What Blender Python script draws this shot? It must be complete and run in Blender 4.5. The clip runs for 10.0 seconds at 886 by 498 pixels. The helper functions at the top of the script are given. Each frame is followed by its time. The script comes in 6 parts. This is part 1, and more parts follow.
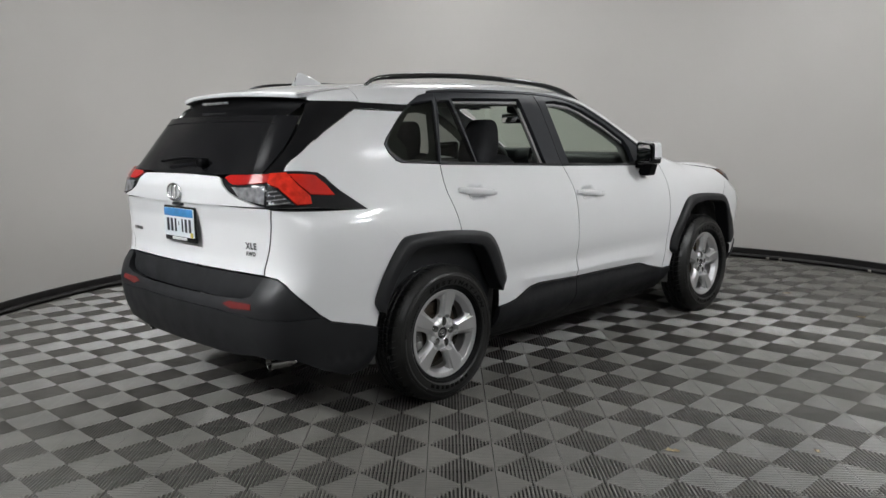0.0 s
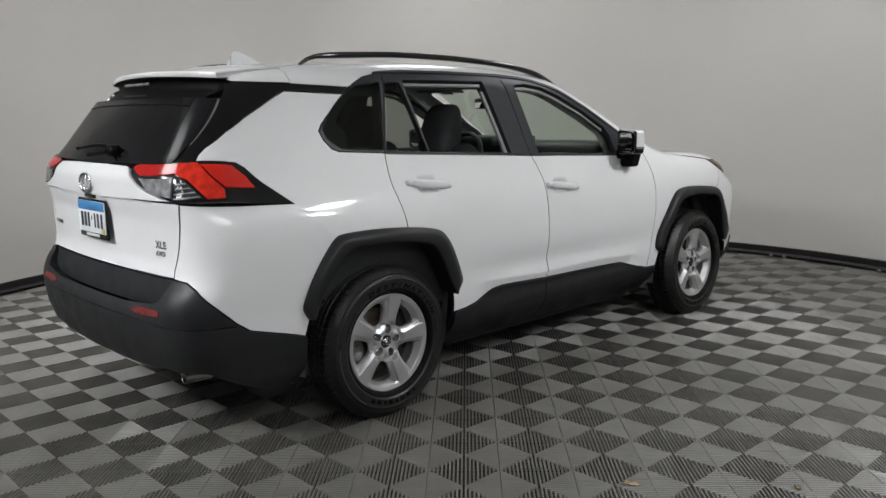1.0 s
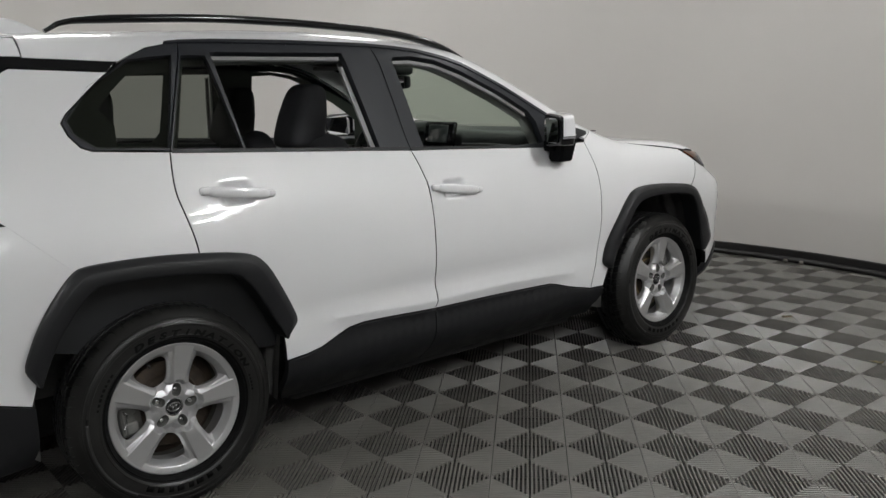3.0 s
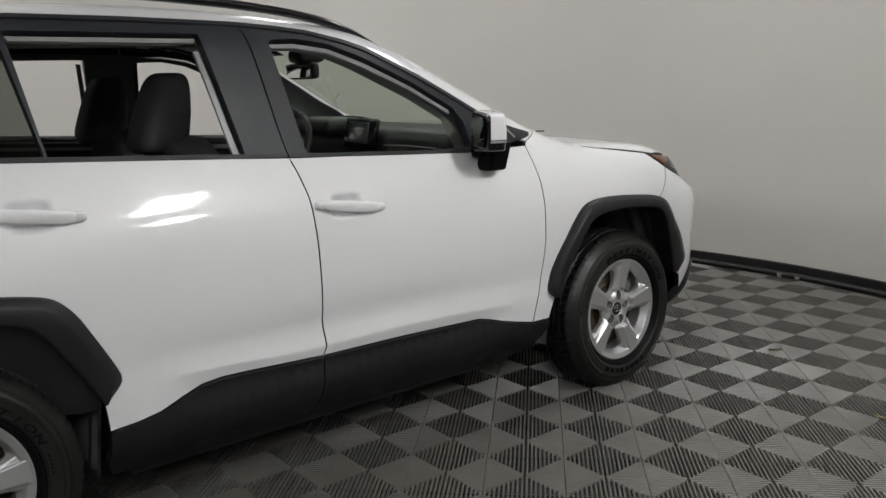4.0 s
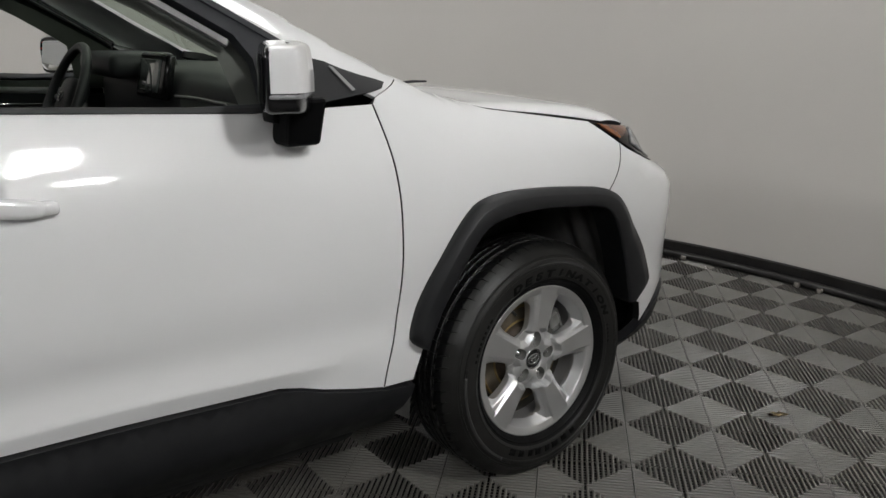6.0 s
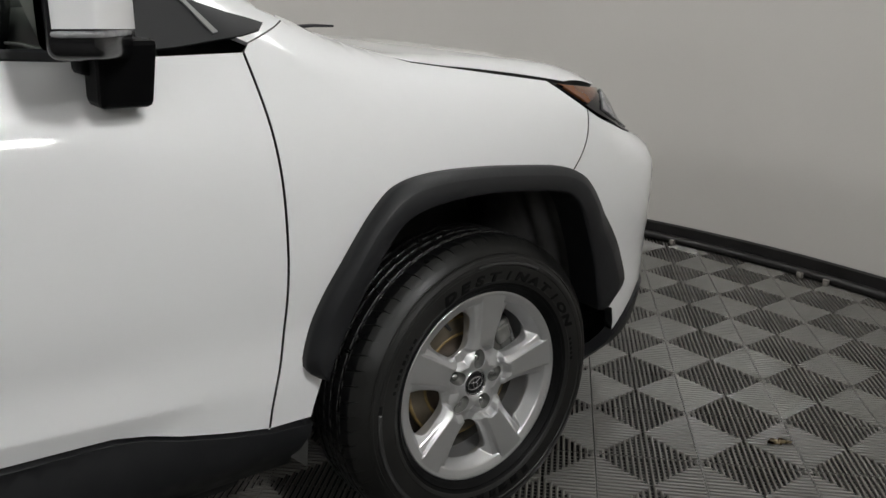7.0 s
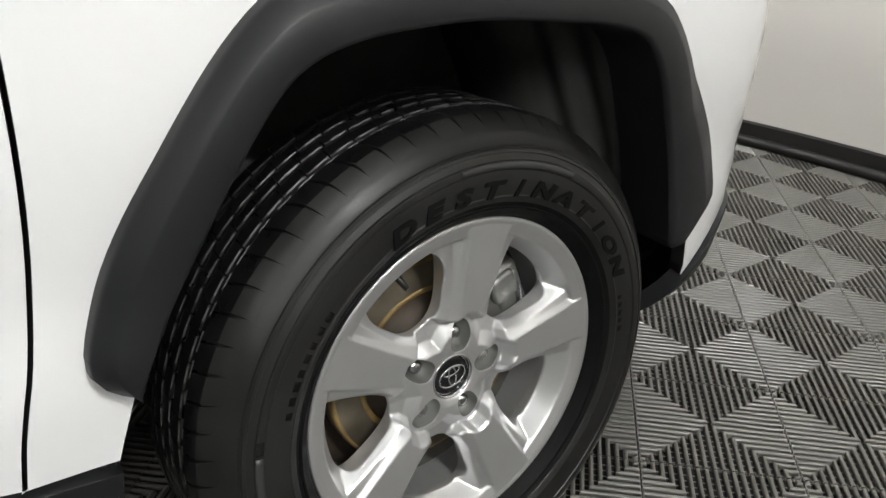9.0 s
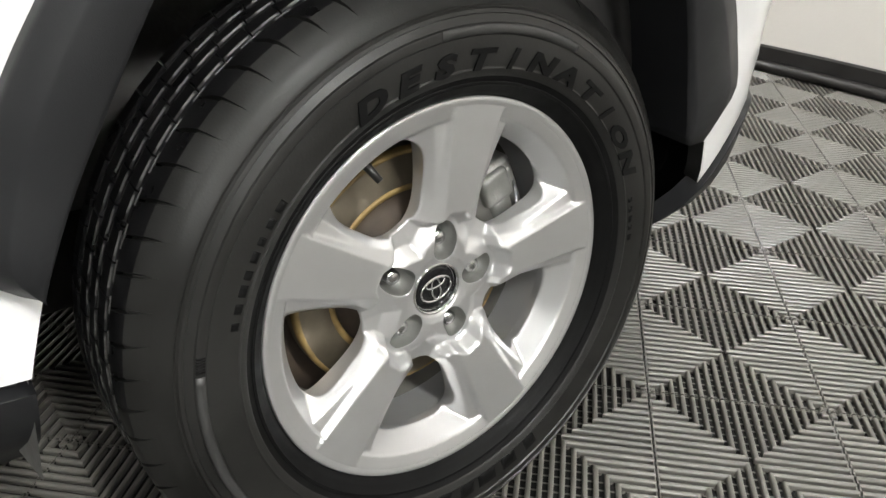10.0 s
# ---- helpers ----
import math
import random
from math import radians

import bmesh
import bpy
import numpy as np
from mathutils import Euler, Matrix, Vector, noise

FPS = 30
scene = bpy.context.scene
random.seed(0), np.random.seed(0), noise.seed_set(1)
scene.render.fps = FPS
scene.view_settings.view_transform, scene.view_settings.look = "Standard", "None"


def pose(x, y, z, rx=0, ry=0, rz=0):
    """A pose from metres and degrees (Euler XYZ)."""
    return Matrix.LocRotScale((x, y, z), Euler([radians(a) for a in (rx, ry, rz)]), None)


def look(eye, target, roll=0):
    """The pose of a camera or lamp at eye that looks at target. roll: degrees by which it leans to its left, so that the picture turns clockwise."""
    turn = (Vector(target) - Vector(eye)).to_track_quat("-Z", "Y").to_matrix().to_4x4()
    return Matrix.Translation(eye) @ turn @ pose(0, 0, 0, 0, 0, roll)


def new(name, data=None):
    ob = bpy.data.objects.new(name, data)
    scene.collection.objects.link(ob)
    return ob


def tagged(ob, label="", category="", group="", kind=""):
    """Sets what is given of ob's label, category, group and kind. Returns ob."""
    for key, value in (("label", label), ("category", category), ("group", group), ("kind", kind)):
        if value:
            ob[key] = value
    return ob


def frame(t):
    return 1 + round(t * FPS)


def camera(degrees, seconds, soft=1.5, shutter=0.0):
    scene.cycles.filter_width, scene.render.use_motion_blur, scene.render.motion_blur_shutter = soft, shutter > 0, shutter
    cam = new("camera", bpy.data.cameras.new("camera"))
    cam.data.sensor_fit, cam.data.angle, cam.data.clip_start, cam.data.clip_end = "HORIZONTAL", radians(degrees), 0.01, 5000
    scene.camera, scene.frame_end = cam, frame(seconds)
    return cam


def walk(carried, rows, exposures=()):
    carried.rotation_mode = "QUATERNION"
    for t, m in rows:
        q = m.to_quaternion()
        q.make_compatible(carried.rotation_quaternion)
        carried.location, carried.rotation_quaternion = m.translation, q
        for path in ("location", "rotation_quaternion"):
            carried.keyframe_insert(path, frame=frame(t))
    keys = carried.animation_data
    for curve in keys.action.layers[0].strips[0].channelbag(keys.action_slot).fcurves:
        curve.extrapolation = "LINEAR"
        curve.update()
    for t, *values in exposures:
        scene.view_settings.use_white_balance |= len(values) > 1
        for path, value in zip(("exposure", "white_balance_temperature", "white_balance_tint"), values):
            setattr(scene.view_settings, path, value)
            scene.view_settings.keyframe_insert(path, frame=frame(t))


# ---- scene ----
cam = camera(56.1, 10.0)
PATH = [
    (0, (3.868, -2.946, 1.438), (2.46, -1.559, 1.135), -1.36),
    (0.5, (3.826, -2.679, 1.428), (2.4, -1.312, 1.117), -1.4),
    (1, (3.787, -2.377, 1.418), (2.35, -1.026, 1.086), -1.11),
    (1.5, (3.738, -2.06, 1.404), (2.271, -0.748, 1.048), -1.5),
    (2, (3.679, -1.723, 1.401), (2.182, -0.45, 1.03), -2.53),
    (2.5, (3.622, -1.367, 1.4), (2.111, -0.111, 1.026), -2.33),
    (2.7, (3.617, -1.214, 1.396), (2.094, 0.03, 1.029), -2.11),
    (4, (3.255, -0.196, 1.398), (1.718, 1.02, 0.998), -1.47),
    (4.5, (3.088, 0.166, 1.394), (1.571, 1.393, 0.956), -0.37),
    (5, (2.918, 0.512, 1.383), (1.381, 1.702, 0.915), -0.67),
    (5.5, (2.749, 0.816, 1.353), (1.221, 2.013, 0.868), -0.3),
    (6, (2.571, 1.095, 1.305), (1.017, 2.246, 0.793), 0.24),
    (7.3, (2.122, 1.682, 1.179), (0.594, 2.821, 0.57), 0.75),
    (7.5, (2.023, 1.765, 1.143), (0.492, 2.884, 0.506), 0.79),
    (8, (1.822, 1.924, 1.1), (0.366, 3.068, 0.344), 2.21),
    (8.5, (1.681, 2.038, 1.028), (0.229, 3.171, 0.248), 2.31),
    (9, (1.609, 2.111, 0.961), (0.154, 3.212, 0.141), 2.18),
    (9.5, (1.569, 2.159, 0.892), (0.129, 3.237, 0.018), 1.83),
    (10, (1.533, 2.2, 0.837), (0.119, 3.27, -0.09), 1.92),
]
# the camera's own exposure and white balance: it opens up as the dark wheel fills the picture
EXPOSURES = [(0, 0.0, 6350, 9), (2.5, -0.03, 6450, 9), (4.5, -0.05, 6550, 9), (6.2, -0.1, 6550, 9), (7.5, -0.03, 6550, 8), (8.0, 0.28, 6550, 8), (8.5, 0.53, 6550, 8), (9.0, 0.86, 6600, 7), (9.5, 1.13, 6650, 7), (10.0, 1.45, 6700, 7)]
walk(cam, [(t, look(eye, target, roll)) for t, eye, target, roll in PATH], EXPOSURES)

from mathutils import geometry


# ---- light: ceiling panels out of view; the booth is closed, so the world gives next to nothing
world = bpy.data.worlds.new("world")
scene.world = world
world.use_nodes = True
world.node_tree.nodes["Background"].inputs["Color"].default_value = (0.5, 0.52, 0.55, 1)
world.node_tree.nodes["Background"].inputs["Strength"].default_value = 0.02
PANEL_LIGHT = 17.0
CEILING = 3.6
# first two placed from reflections on the car; the rest are added fill
# x, y, length, width, strength
LAMPS = [(4.15, 2.20, 0.80, 0.42, 7.6), (5.7, 2.75, 0.60, 0.36, 9.1), (6.2, -2.0, 2.6, 4.0, 0.36), (-0.4, -4.7, 2.4, 1.2, 2.8),
         (-1.6, 3.0, 1.2, 0.6, 1.0), (0.9, 3.7, 1.2, 0.6, 0.9), (-2.0, 0.6, 1.2, 0.6, 0.9), (-0.8, -2.4, 1.2, 0.6, 0.7)]

# ---- materials


def nodes_of(name):
    m = bpy.data.materials.new(name)
    m.use_nodes = True
    return m, m.node_tree.nodes, m.node_tree.links, m.node_tree.nodes["Principled BSDF"]


def surface(name, colour, rough=0.5, metal=0.0, coat=0.0, grain=None, mottle=None, wear=None, spread=0.0, specular=0.5):
    """Colour and gloss; grain: scale and height of a fine relief; mottle: scale and amount of uneven tone; wear: scale and amount of uneven gloss;
    spread: how far pieces differ in tone."""
    m, nodes, links, shader = nodes_of(name)
    shader.inputs["Base Color"].default_value = (*colour, 1)
    shader.inputs["Roughness"].default_value, shader.inputs["Metallic"].default_value = rough, metal
    shader.inputs["Coat Weight"].default_value, shader.inputs["Coat Roughness"].default_value = coat, 0.03
    shader.inputs["Specular IOR Level"].default_value = specular
    place = nodes.new("ShaderNodeTexCoord").outputs["Object"]

    def noise_of(scale, detail=4.0):
        n = nodes.new("ShaderNodeTexNoise")
        n.inputs["Scale"].default_value, n.inputs["Detail"].default_value = scale, detail
        links.new(place, n.inputs["Vector"])
        return n.outputs["Fac"]

    tone = None
    if mottle:
        ramp = nodes.new("ShaderNodeMapRange")
        links.new(noise_of(mottle[0], 6.0), ramp.inputs["Value"])
        ramp.inputs["From Min"].default_value, ramp.inputs["From Max"].default_value = 0.3, 0.7
        ramp.inputs["To Min"].default_value, ramp.inputs["To Max"].default_value = 1 - mottle[1], 1 + mottle[1]
        tone = ramp.outputs["Result"]
    if spread:
        info, ramp = nodes.new("ShaderNodeObjectInfo"), nodes.new("ShaderNodeMapRange")
        links.new(info.outputs["Random"], ramp.inputs["Value"])
        ramp.inputs["To Min"].default_value, ramp.inputs["To Max"].default_value = 1 - spread, 1 + spread
        if tone:
            both = nodes.new("ShaderNodeMath")
            both.operation = "MULTIPLY"
            links.new(tone, both.inputs[0])
            links.new(ramp.outputs["Result"], both.inputs[1])
            tone = both.outputs[0]
        else:
            tone = ramp.outputs["Result"]
    if tone:
        mix = nodes.new("ShaderNodeVectorMath")
        mix.operation = "SCALE"
        mix.inputs[0].default_value = colour
        links.new(tone, mix.inputs["Scale"])
        links.new(mix.outputs[0], shader.inputs["Base Color"])
    if wear:
        ramp = nodes.new("ShaderNodeMapRange")
        links.new(noise_of(wear[0]), ramp.inputs["Value"])
        ramp.inputs["From Min"].default_value, ramp.inputs["From Max"].default_value = 0.3, 0.7
        ramp.inputs["To Min"].default_value, ramp.inputs["To Max"].default_value = rough - wear[1], rough + wear[1]
        links.new(ramp.outputs["Result"], shader.inputs["Roughness"])
    if grain:
        relief = nodes.new("ShaderNodeBump")
        relief.inputs["Strength"].default_value, relief.inputs["Distance"].default_value = 1.0, grain[1]
        links.new(noise_of(grain[0], 3.0), relief.inputs["Height"])
        links.new(relief.outputs["Normal"], shader.inputs["Normal"])
    return m


def pane(name, tint, gloss=0.02, most=0.95):
    """Thin glass: what is behind it shows through its tint, and its face mirrors more at a slant."""
    m, nodes, links, shader = nodes_of(name)
    clear, mirror, mix, edge, steep, gain = (nodes.new("ShaderNode" + k) for k in ("BsdfTransparent", "BsdfGlossy", "MixShader", "LayerWeight", "Math", "MapRange"))
    clear.inputs["Color"].default_value = (*tint, 1)
    mirror.inputs["Roughness"].default_value = gloss
    edge.inputs["Blend"].default_value = 0.5
    steep.operation = "POWER"
    steep.inputs[1].default_value = 5.0
    links.new(edge.outputs["Facing"], steep.inputs[0])
    links.new(steep.outputs[0], gain.inputs["Value"])
    gain.inputs["To Min"].default_value, gain.inputs["To Max"].default_value = 0.06, most
    links.new(gain.outputs["Result"], mix.inputs["Fac"])
    links.new(clear.outputs[0], mix.inputs[1])
    links.new(mirror.outputs[0], mix.inputs[2])
    links.new(mix.outputs[0], nodes["Material Output"].inputs["Surface"])
    return m


def glowing(name, colour, strength):
    m, nodes, links, shader = nodes_of(name)
    shader.inputs["Base Color"].default_value = (*colour, 1)
    shader.inputs["Emission Color"].default_value, shader.inputs["Emission Strength"].default_value = (*colour, 1), strength
    return m


WHITE = surface("white car paint", (0.80, 0.80, 0.81), 0.42, coat=1.0, mottle=(3.0, 0.012))
WHITE.node_tree.nodes["Principled BSDF"].inputs["Coat Roughness"].default_value = 0.075
PLASTIC = surface("black grained plastic", (0.013, 0.0134, 0.0150), 0.48, grain=(900, 0.00013), mottle=(7, 0.14), wear=(11, 0.07), specular=0.34)
GLOSS = surface("gloss black", (0.007, 0.007, 0.008), 0.16, coat=0.2, wear=(6, 0.04), specular=0.4)
FRAME = surface("satin black window frame", (0.024, 0.026, 0.031), 0.42, mottle=(9, 0.08), wear=(8, 0.02), specular=0.32)
RUBBER = surface("tyre rubber", (0.0100, 0.0099, 0.0095), 0.40, grain=(420, 0.00012), mottle=(14, 0.35), wear=(13, 0.12), specular=0.42)
TREAD = surface("black tyre tread", (0.006, 0.006, 0.0065), 0.34, mottle=(30, 0.3), wear=(30, 0.1), specular=0.36)
GLINT = surface("pale painted edge glint", (0.040, 0.040, 0.039), 0.45, mottle=(60, 0.5), specular=0.5)
LETTER = surface("moulded black rubber", (0.0040, 0.0040, 0.0042), 0.55, mottle=(20, 0.2), wear=(25, 0.12), specular=0.10)
SHEEN_BAND = surface("smooth rubber band with painted sheen", (0.030, 0.030, 0.030), 0.40, mottle=(25, 0.2), specular=0.4)
LINER = surface("wheel arch liner", (0.13, 0.128, 0.125), 0.40, grain=(60, 0.001), mottle=(12, 0.3))
ALLOY = surface("silver painted alloy", (0.58, 0.58, 0.585), 0.33, metal=0.78, coat=0.1, mottle=(30, 0.02), wear=(26, 0.02))
soften = ALLOY.node_tree.nodes.new("ShaderNodeBevel")
soften.samples, soften.inputs["Radius"].default_value = 4, 0.0022
for plug in ("Normal", "Coat Normal"):
    ALLOY.node_tree.links.new(soften.outputs[0], ALLOY.node_tree.nodes["Principled BSDF"].inputs[plug])
DUST_SHADE = surface("alloy dark with brake dust and shade", (0.13, 0.125, 0.115), 0.6, metal=0.4, mottle=(18, 0.3))
STEEL = surface("brake steel", (0.105, 0.088, 0.064), 0.48, metal=0.6, mottle=(22, 0.3), wear=(40, 0.1))
OCHRE = surface("ochre rust ring", (0.20, 0.135, 0.050), 0.6, metal=0.2, mottle=(34, 0.4))
RUST = surface("rusty brake hub", (0.042, 0.030, 0.021), 0.7, metal=0.2, mottle=(28, 0.4))
CAST = surface("cast caliper", (0.20, 0.20, 0.19), 0.5, metal=0.6, grain=(160, 0.0006), mottle=(30, 0.2))
CHROME_NUT = surface("bright plated steel", (0.55, 0.55, 0.56), 0.22, metal=1.0, wear=(60, 0.08))
CHROME = surface("chrome", (0.78, 0.78, 0.79), 0.07, metal=1.0)
RED = surface("red lens", (0.62, 0.018, 0.010), 0.18, coat=0.25, grain=(55, 0.0004), mottle=(9, 0.08))
RED_BAND = surface("orange red lens", (0.58, 0.026, 0.013), 0.20, coat=0.25, grain=(38, 0.0006), mottle=(30, 0.3))
RED_DEEP = surface("deep red lens", (0.42, 0.012, 0.010), 0.18, coat=0.25, grain=(80, 0.0004), mottle=(14, 0.1))
CLEAR = surface("clear lamp lens", (0.26, 0.26, 0.27), 0.18, metal=0.2, coat=0.2, grain=(70, 0.002), mottle=(28, 0.5))
SMOKE = surface("dark lamp lens", (0.035, 0.035, 0.037), 0.09, coat=1.0, grain=(46, 0.003), mottle=(30, 0.4))
AMBER = surface("amber reflector", (0.150, 0.046, 0.012), 0.16, coat=1.0, mottle=(30, 0.2))
REAR_GLASS = surface("dark rear glass", (0.010, 0.010, 0.011), 0.18, mottle=(5, 0.15), wear=(5, 0.04), specular=0.16)
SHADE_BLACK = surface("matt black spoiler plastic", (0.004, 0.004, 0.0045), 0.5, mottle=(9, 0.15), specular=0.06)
PRIVACY = pane("privacy glass", (0.27, 0.29, 0.26))
SCREEN_GLASS = pane("windscreen glass", (0.60, 0.68, 0.60), most=0.30)
STRIP = surface("grey window channel", (0.27, 0.27, 0.27), 0.35, mottle=(20, 0.08))
CLOTH = surface("charcoal seat cloth", (0.052, 0.053, 0.058), 0.85, grain=(700, 0.0008), mottle=(8, 0.2))
TRIM = surface("dark cabin plastic", (0.022, 0.023, 0.025), 0.5, grain=(500, 0.0004), mottle=(6, 0.15))
PILLAR = surface("grey-green pillar cover", (0.095, 0.102, 0.092), 0.8, grain=(500, 0.0005), mottle=(6, 0.1))
LINING = surface("grey headlining", (0.30, 0.31, 0.30), 0.9, grain=(600, 0.0005))
MIRROR = surface("mirror glass", (0.85, 0.86, 0.86), 0.01, metal=1.0)
PLATE = surface("white number plate", (0.72, 0.75, 0.78), 0.3, mottle=(30, 0.04))
BLUE = surface("blue plate print", (0.05, 0.22, 0.48), 0.3, mottle=(24, 0.2))
YELLOW = surface("yellow sticker", (0.55, 0.45, 0.05), 0.4)
INK = surface("dark print", (0.02, 0.02, 0.03), 0.4)
PAPER = surface("pale sticker", (0.6, 0.61, 0.6), 0.6)
WALL = surface("grey painted booth wall", (0.565, 0.542, 0.518), 0.55, grain=(90, 0.0006), mottle=(0.7, 0.04), wear=(2, 0.08))
HALL_WALL = surface("dark unseen hall wall", (0.13, 0.128, 0.125), 0.7, grain=(90, 0.0006), mottle=(0.8, 0.05))
CEIL = surface("pale ceiling", (0.62, 0.62, 0.60), 0.9, mottle=(1.5, 0.04))
SKIRT = surface("black skirting", (0.010, 0.009, 0.009), 0.45, mottle=(6, 0.3), wear=(9, 0.15))
CLIP = surface("clear plastic clip", (0.20, 0.185, 0.17), 0.25, mottle=(40, 0.2))
TILE = surface("grey ribbed floor plastic", (0.116, 0.111, 0.100), 0.36, mottle=(5, 0.16), wear=(14, 0.08), spread=0.07, specular=1.0)
TILE_FAR = surface("grey ribbed floor plastic farther off", (0.116, 0.111, 0.100), 0.36, mottle=(5, 0.16), wear=(14, 0.08), specular=1.0)
UNDER = surface("dark bed under the tiles", (0.008, 0.008, 0.008), 0.8, mottle=(6, 0.4))
REFLECTOR = surface("red reflector", (0.13, 0.008, 0.008), 0.18, coat=0.4, grain=(120, 0.0003), mottle=(40, 0.08))
PIPE = surface("smoked exhaust chrome", (0.34, 0.335, 0.33), 0.16, metal=1.0, wear=(20, 0.08))
PAN = surface("black underseal", (0.006, 0.006, 0.006), 0.8, mottle=(8, 0.3))
LEAF = surface("dry leaf", (0.50, 0.40, 0.24), 0.7, mottle=(60, 0.35))

# ---- makers


def link_mesh(name, verts, faces, material, parent=None, label="", normals=None, flat=False):
    me = bpy.data.meshes.new(name)
    me.from_pydata([tuple(map(float, v)) for v in verts], [], [tuple(map(int, f)) for f in faces])
    me.polygons.foreach_set("use_smooth", [not flat] * len(me.polygons))
    me.materials.append(material)
    me.update()
    if normals is not None:
        me.normals_split_custom_set_from_vertices([tuple(map(float, n)) for n in normals])
    return link_data(name, me, parent, label)


def link_data(name, me, parent=None, label=""):
    ob = new(name, me)
    ob.parent = parent
    return tagged(ob, label=label)


def part(name, bm, material, parent, label="", flat=False):
    me = bpy.data.meshes.new(name)
    bmesh.ops.recalc_face_normals(bm, faces=bm.faces)
    bm.to_mesh(me)
    bm.free()
    me.polygons.foreach_set("use_smooth", [not flat] * len(me.polygons))
    me.materials.append(material)
    return link_data(name, me, parent, label)


def box(bm, centre, size, bevel=0.0, turn=None, segments=2):
    """Adds a bevelled box to a bmesh."""
    m = Matrix.Translation(centre) @ (turn if turn else Matrix()) @ Matrix.Diagonal((*size, 1))
    made = bmesh.ops.create_cube(bm, size=1, matrix=m)["verts"]
    if bevel:
        edges = list({e for v in made for e in v.link_edges})
        bmesh.ops.bevel(bm, geom=edges, offset=bevel, segments=segments, affect="EDGES", profile=0.5)
    return bm


def pillow(centre, half, round_a=0.5, round_b=0.5, n=14, bend=None, turn=None):
    """Verts and faces of a rounded block (a superellipsoid); lower roundness is boxier."""
    verts, faces = [], []

    def power(v, e):
        return math.copysign(abs(v) ** e, v)
    for i in range(n + 1):
        a = -math.pi / 2 + math.pi * i / n
        for j in range(2 * n):
            b = math.pi * j / n
            p = Vector((half[0] * power(math.cos(a), round_a) * power(math.cos(b), round_b),
                        half[1] * power(math.cos(a), round_a) * power(math.sin(b), round_b), half[2] * power(math.sin(a), round_a)))
            if bend:
                p = Vector(bend(p))
            if turn:
                p = turn @ p
            verts.append(p + Vector(centre))
    for i in range(n):
        for j in range(2 * n):
            k = (j + 1) % (2 * n)
            faces.append((i * 2 * n + j, i * 2 * n + k, (i + 1) * 2 * n + k, (i + 1) * 2 * n + j))
    return verts, faces


def sweep(path, section, closed=False, scale=None):
    """Verts and faces of a tube: section (pairs) swept along path, its first axis level."""
    verts, faces, k = [], [], len(section)
    for i, p in enumerate(path):
        a, b = path[max(i - 1, 0)], path[min(i + 1, len(path) - 1)]
        if closed:
            a, b = path[i - 1], path[(i + 1) % len(path)]
        along = (Vector(b) - Vector(a)).normalized()
        across = along.cross((0, 0, 1))
        across = across.normalized() if across.length > 1e-5 else Vector((1, 0, 0))
        up, s = across.cross(along), scale[i] if scale else 1.0
        verts += [Vector(p) + across * u * s + up * v * s for u, v in section]
    for i in range(len(path) if closed else len(path) - 1):
        j = (i + 1) % len(path)
        faces += [(i * k + n, i * k + (n + 1) % k, j * k + (n + 1) % k, j * k + n) for n in range(k)]
    if not closed:
        faces += [tuple(range(k)), tuple(range((len(path) - 1) * k, len(path) * k))[::-1]]
    return verts, faces


def ring(radius, n=16, squash=1.0):
    return [(radius * math.cos(2 * math.pi * i / n), radius * squash * math.sin(2 * math.pi * i / n)) for i in range(n)]


def lathe(profile, n=72, axis_x=True):
    """Verts and faces of a ring turned about the x axis from (radius, x) pairs."""
    verts = [(x, r * math.cos(2 * math.pi * i / n), r * math.sin(2 * math.pi * i / n)) for i in range(n) for r, x in profile]
    k = len(profile)
    faces = [(i * k + j, i * k + j + 1, ((i + 1) % n) * k + j + 1, ((i + 1) % n) * k + j) for i in range(n) for j in range(k - 1)]
    return verts, faces


def dense(points, step, closed=True):
    out, ends = [], points[1:] + points[:1] if closed else points[1:]
    for a, b in zip(points, ends):
        n = max(1, math.ceil(math.dist(a, b) / step))
        out += [tuple(np.add(a, np.subtract(b, a) * i / n)) for i in range(n)]
    return out if closed else out + [points[-1]]


def rounded(points, times=2, closed=True):
    """Corners cut back (Chaikin)."""
    for _ in range(times):
        ends = points[1:] + points[:1] if closed else points[1:]
        cut = [tuple(np.add(np.multiply(a, 1 - t), np.multiply(b, t))) for a, b in zip(points, ends) for t in (0.25, 0.75)]
        points = cut if closed else [points[0], *cut, points[-1]]
    return points


def inside(p, polygon):
    """Which of the points p lie in the polygon."""
    x, y = p.T
    hit = np.zeros(len(p), bool)
    q = np.array(polygon)
    for (ax, ay), (bx, by) in zip(q, np.roll(q, -1, 0)):
        if ay != by:
            hit ^= ((ay > y) != (by > y)) & (x < (bx - ax) * (y - ay) / (by - ay) + ax)
    return hit


def gap_to(p, polygon):
    """How far each of the points p is from the polygon's outline."""
    q = np.array(polygon)
    best = np.full(len(p), 9.0)
    for a, b in zip(q, np.roll(q, -1, 0)):
        d = b - a
        t = np.clip(((p - a) @ d) / max(d @ d, 1e-12), 0, 1)
        best = np.minimum(best, np.linalg.norm(p - a - t[:, None] * d, axis=1))
    return best


def shrunk(points, by):
    """A closed outline drawn in by a distance, and its outward directions."""
    q = np.array(points)
    along = np.roll(q, -1, 0) - np.roll(q, 1, 0)
    along /= np.maximum(np.linalg.norm(along, axis=1, keepdims=True), 1e-9)
    area = np.sum(q[:, 0] * np.roll(q[:, 1], -1) - q[:, 1] * np.roll(q[:, 0], -1))
    out = np.stack([along[:, 1], -along[:, 0]], 1) * (1 if area > 0 else -1)
    return q - out * by


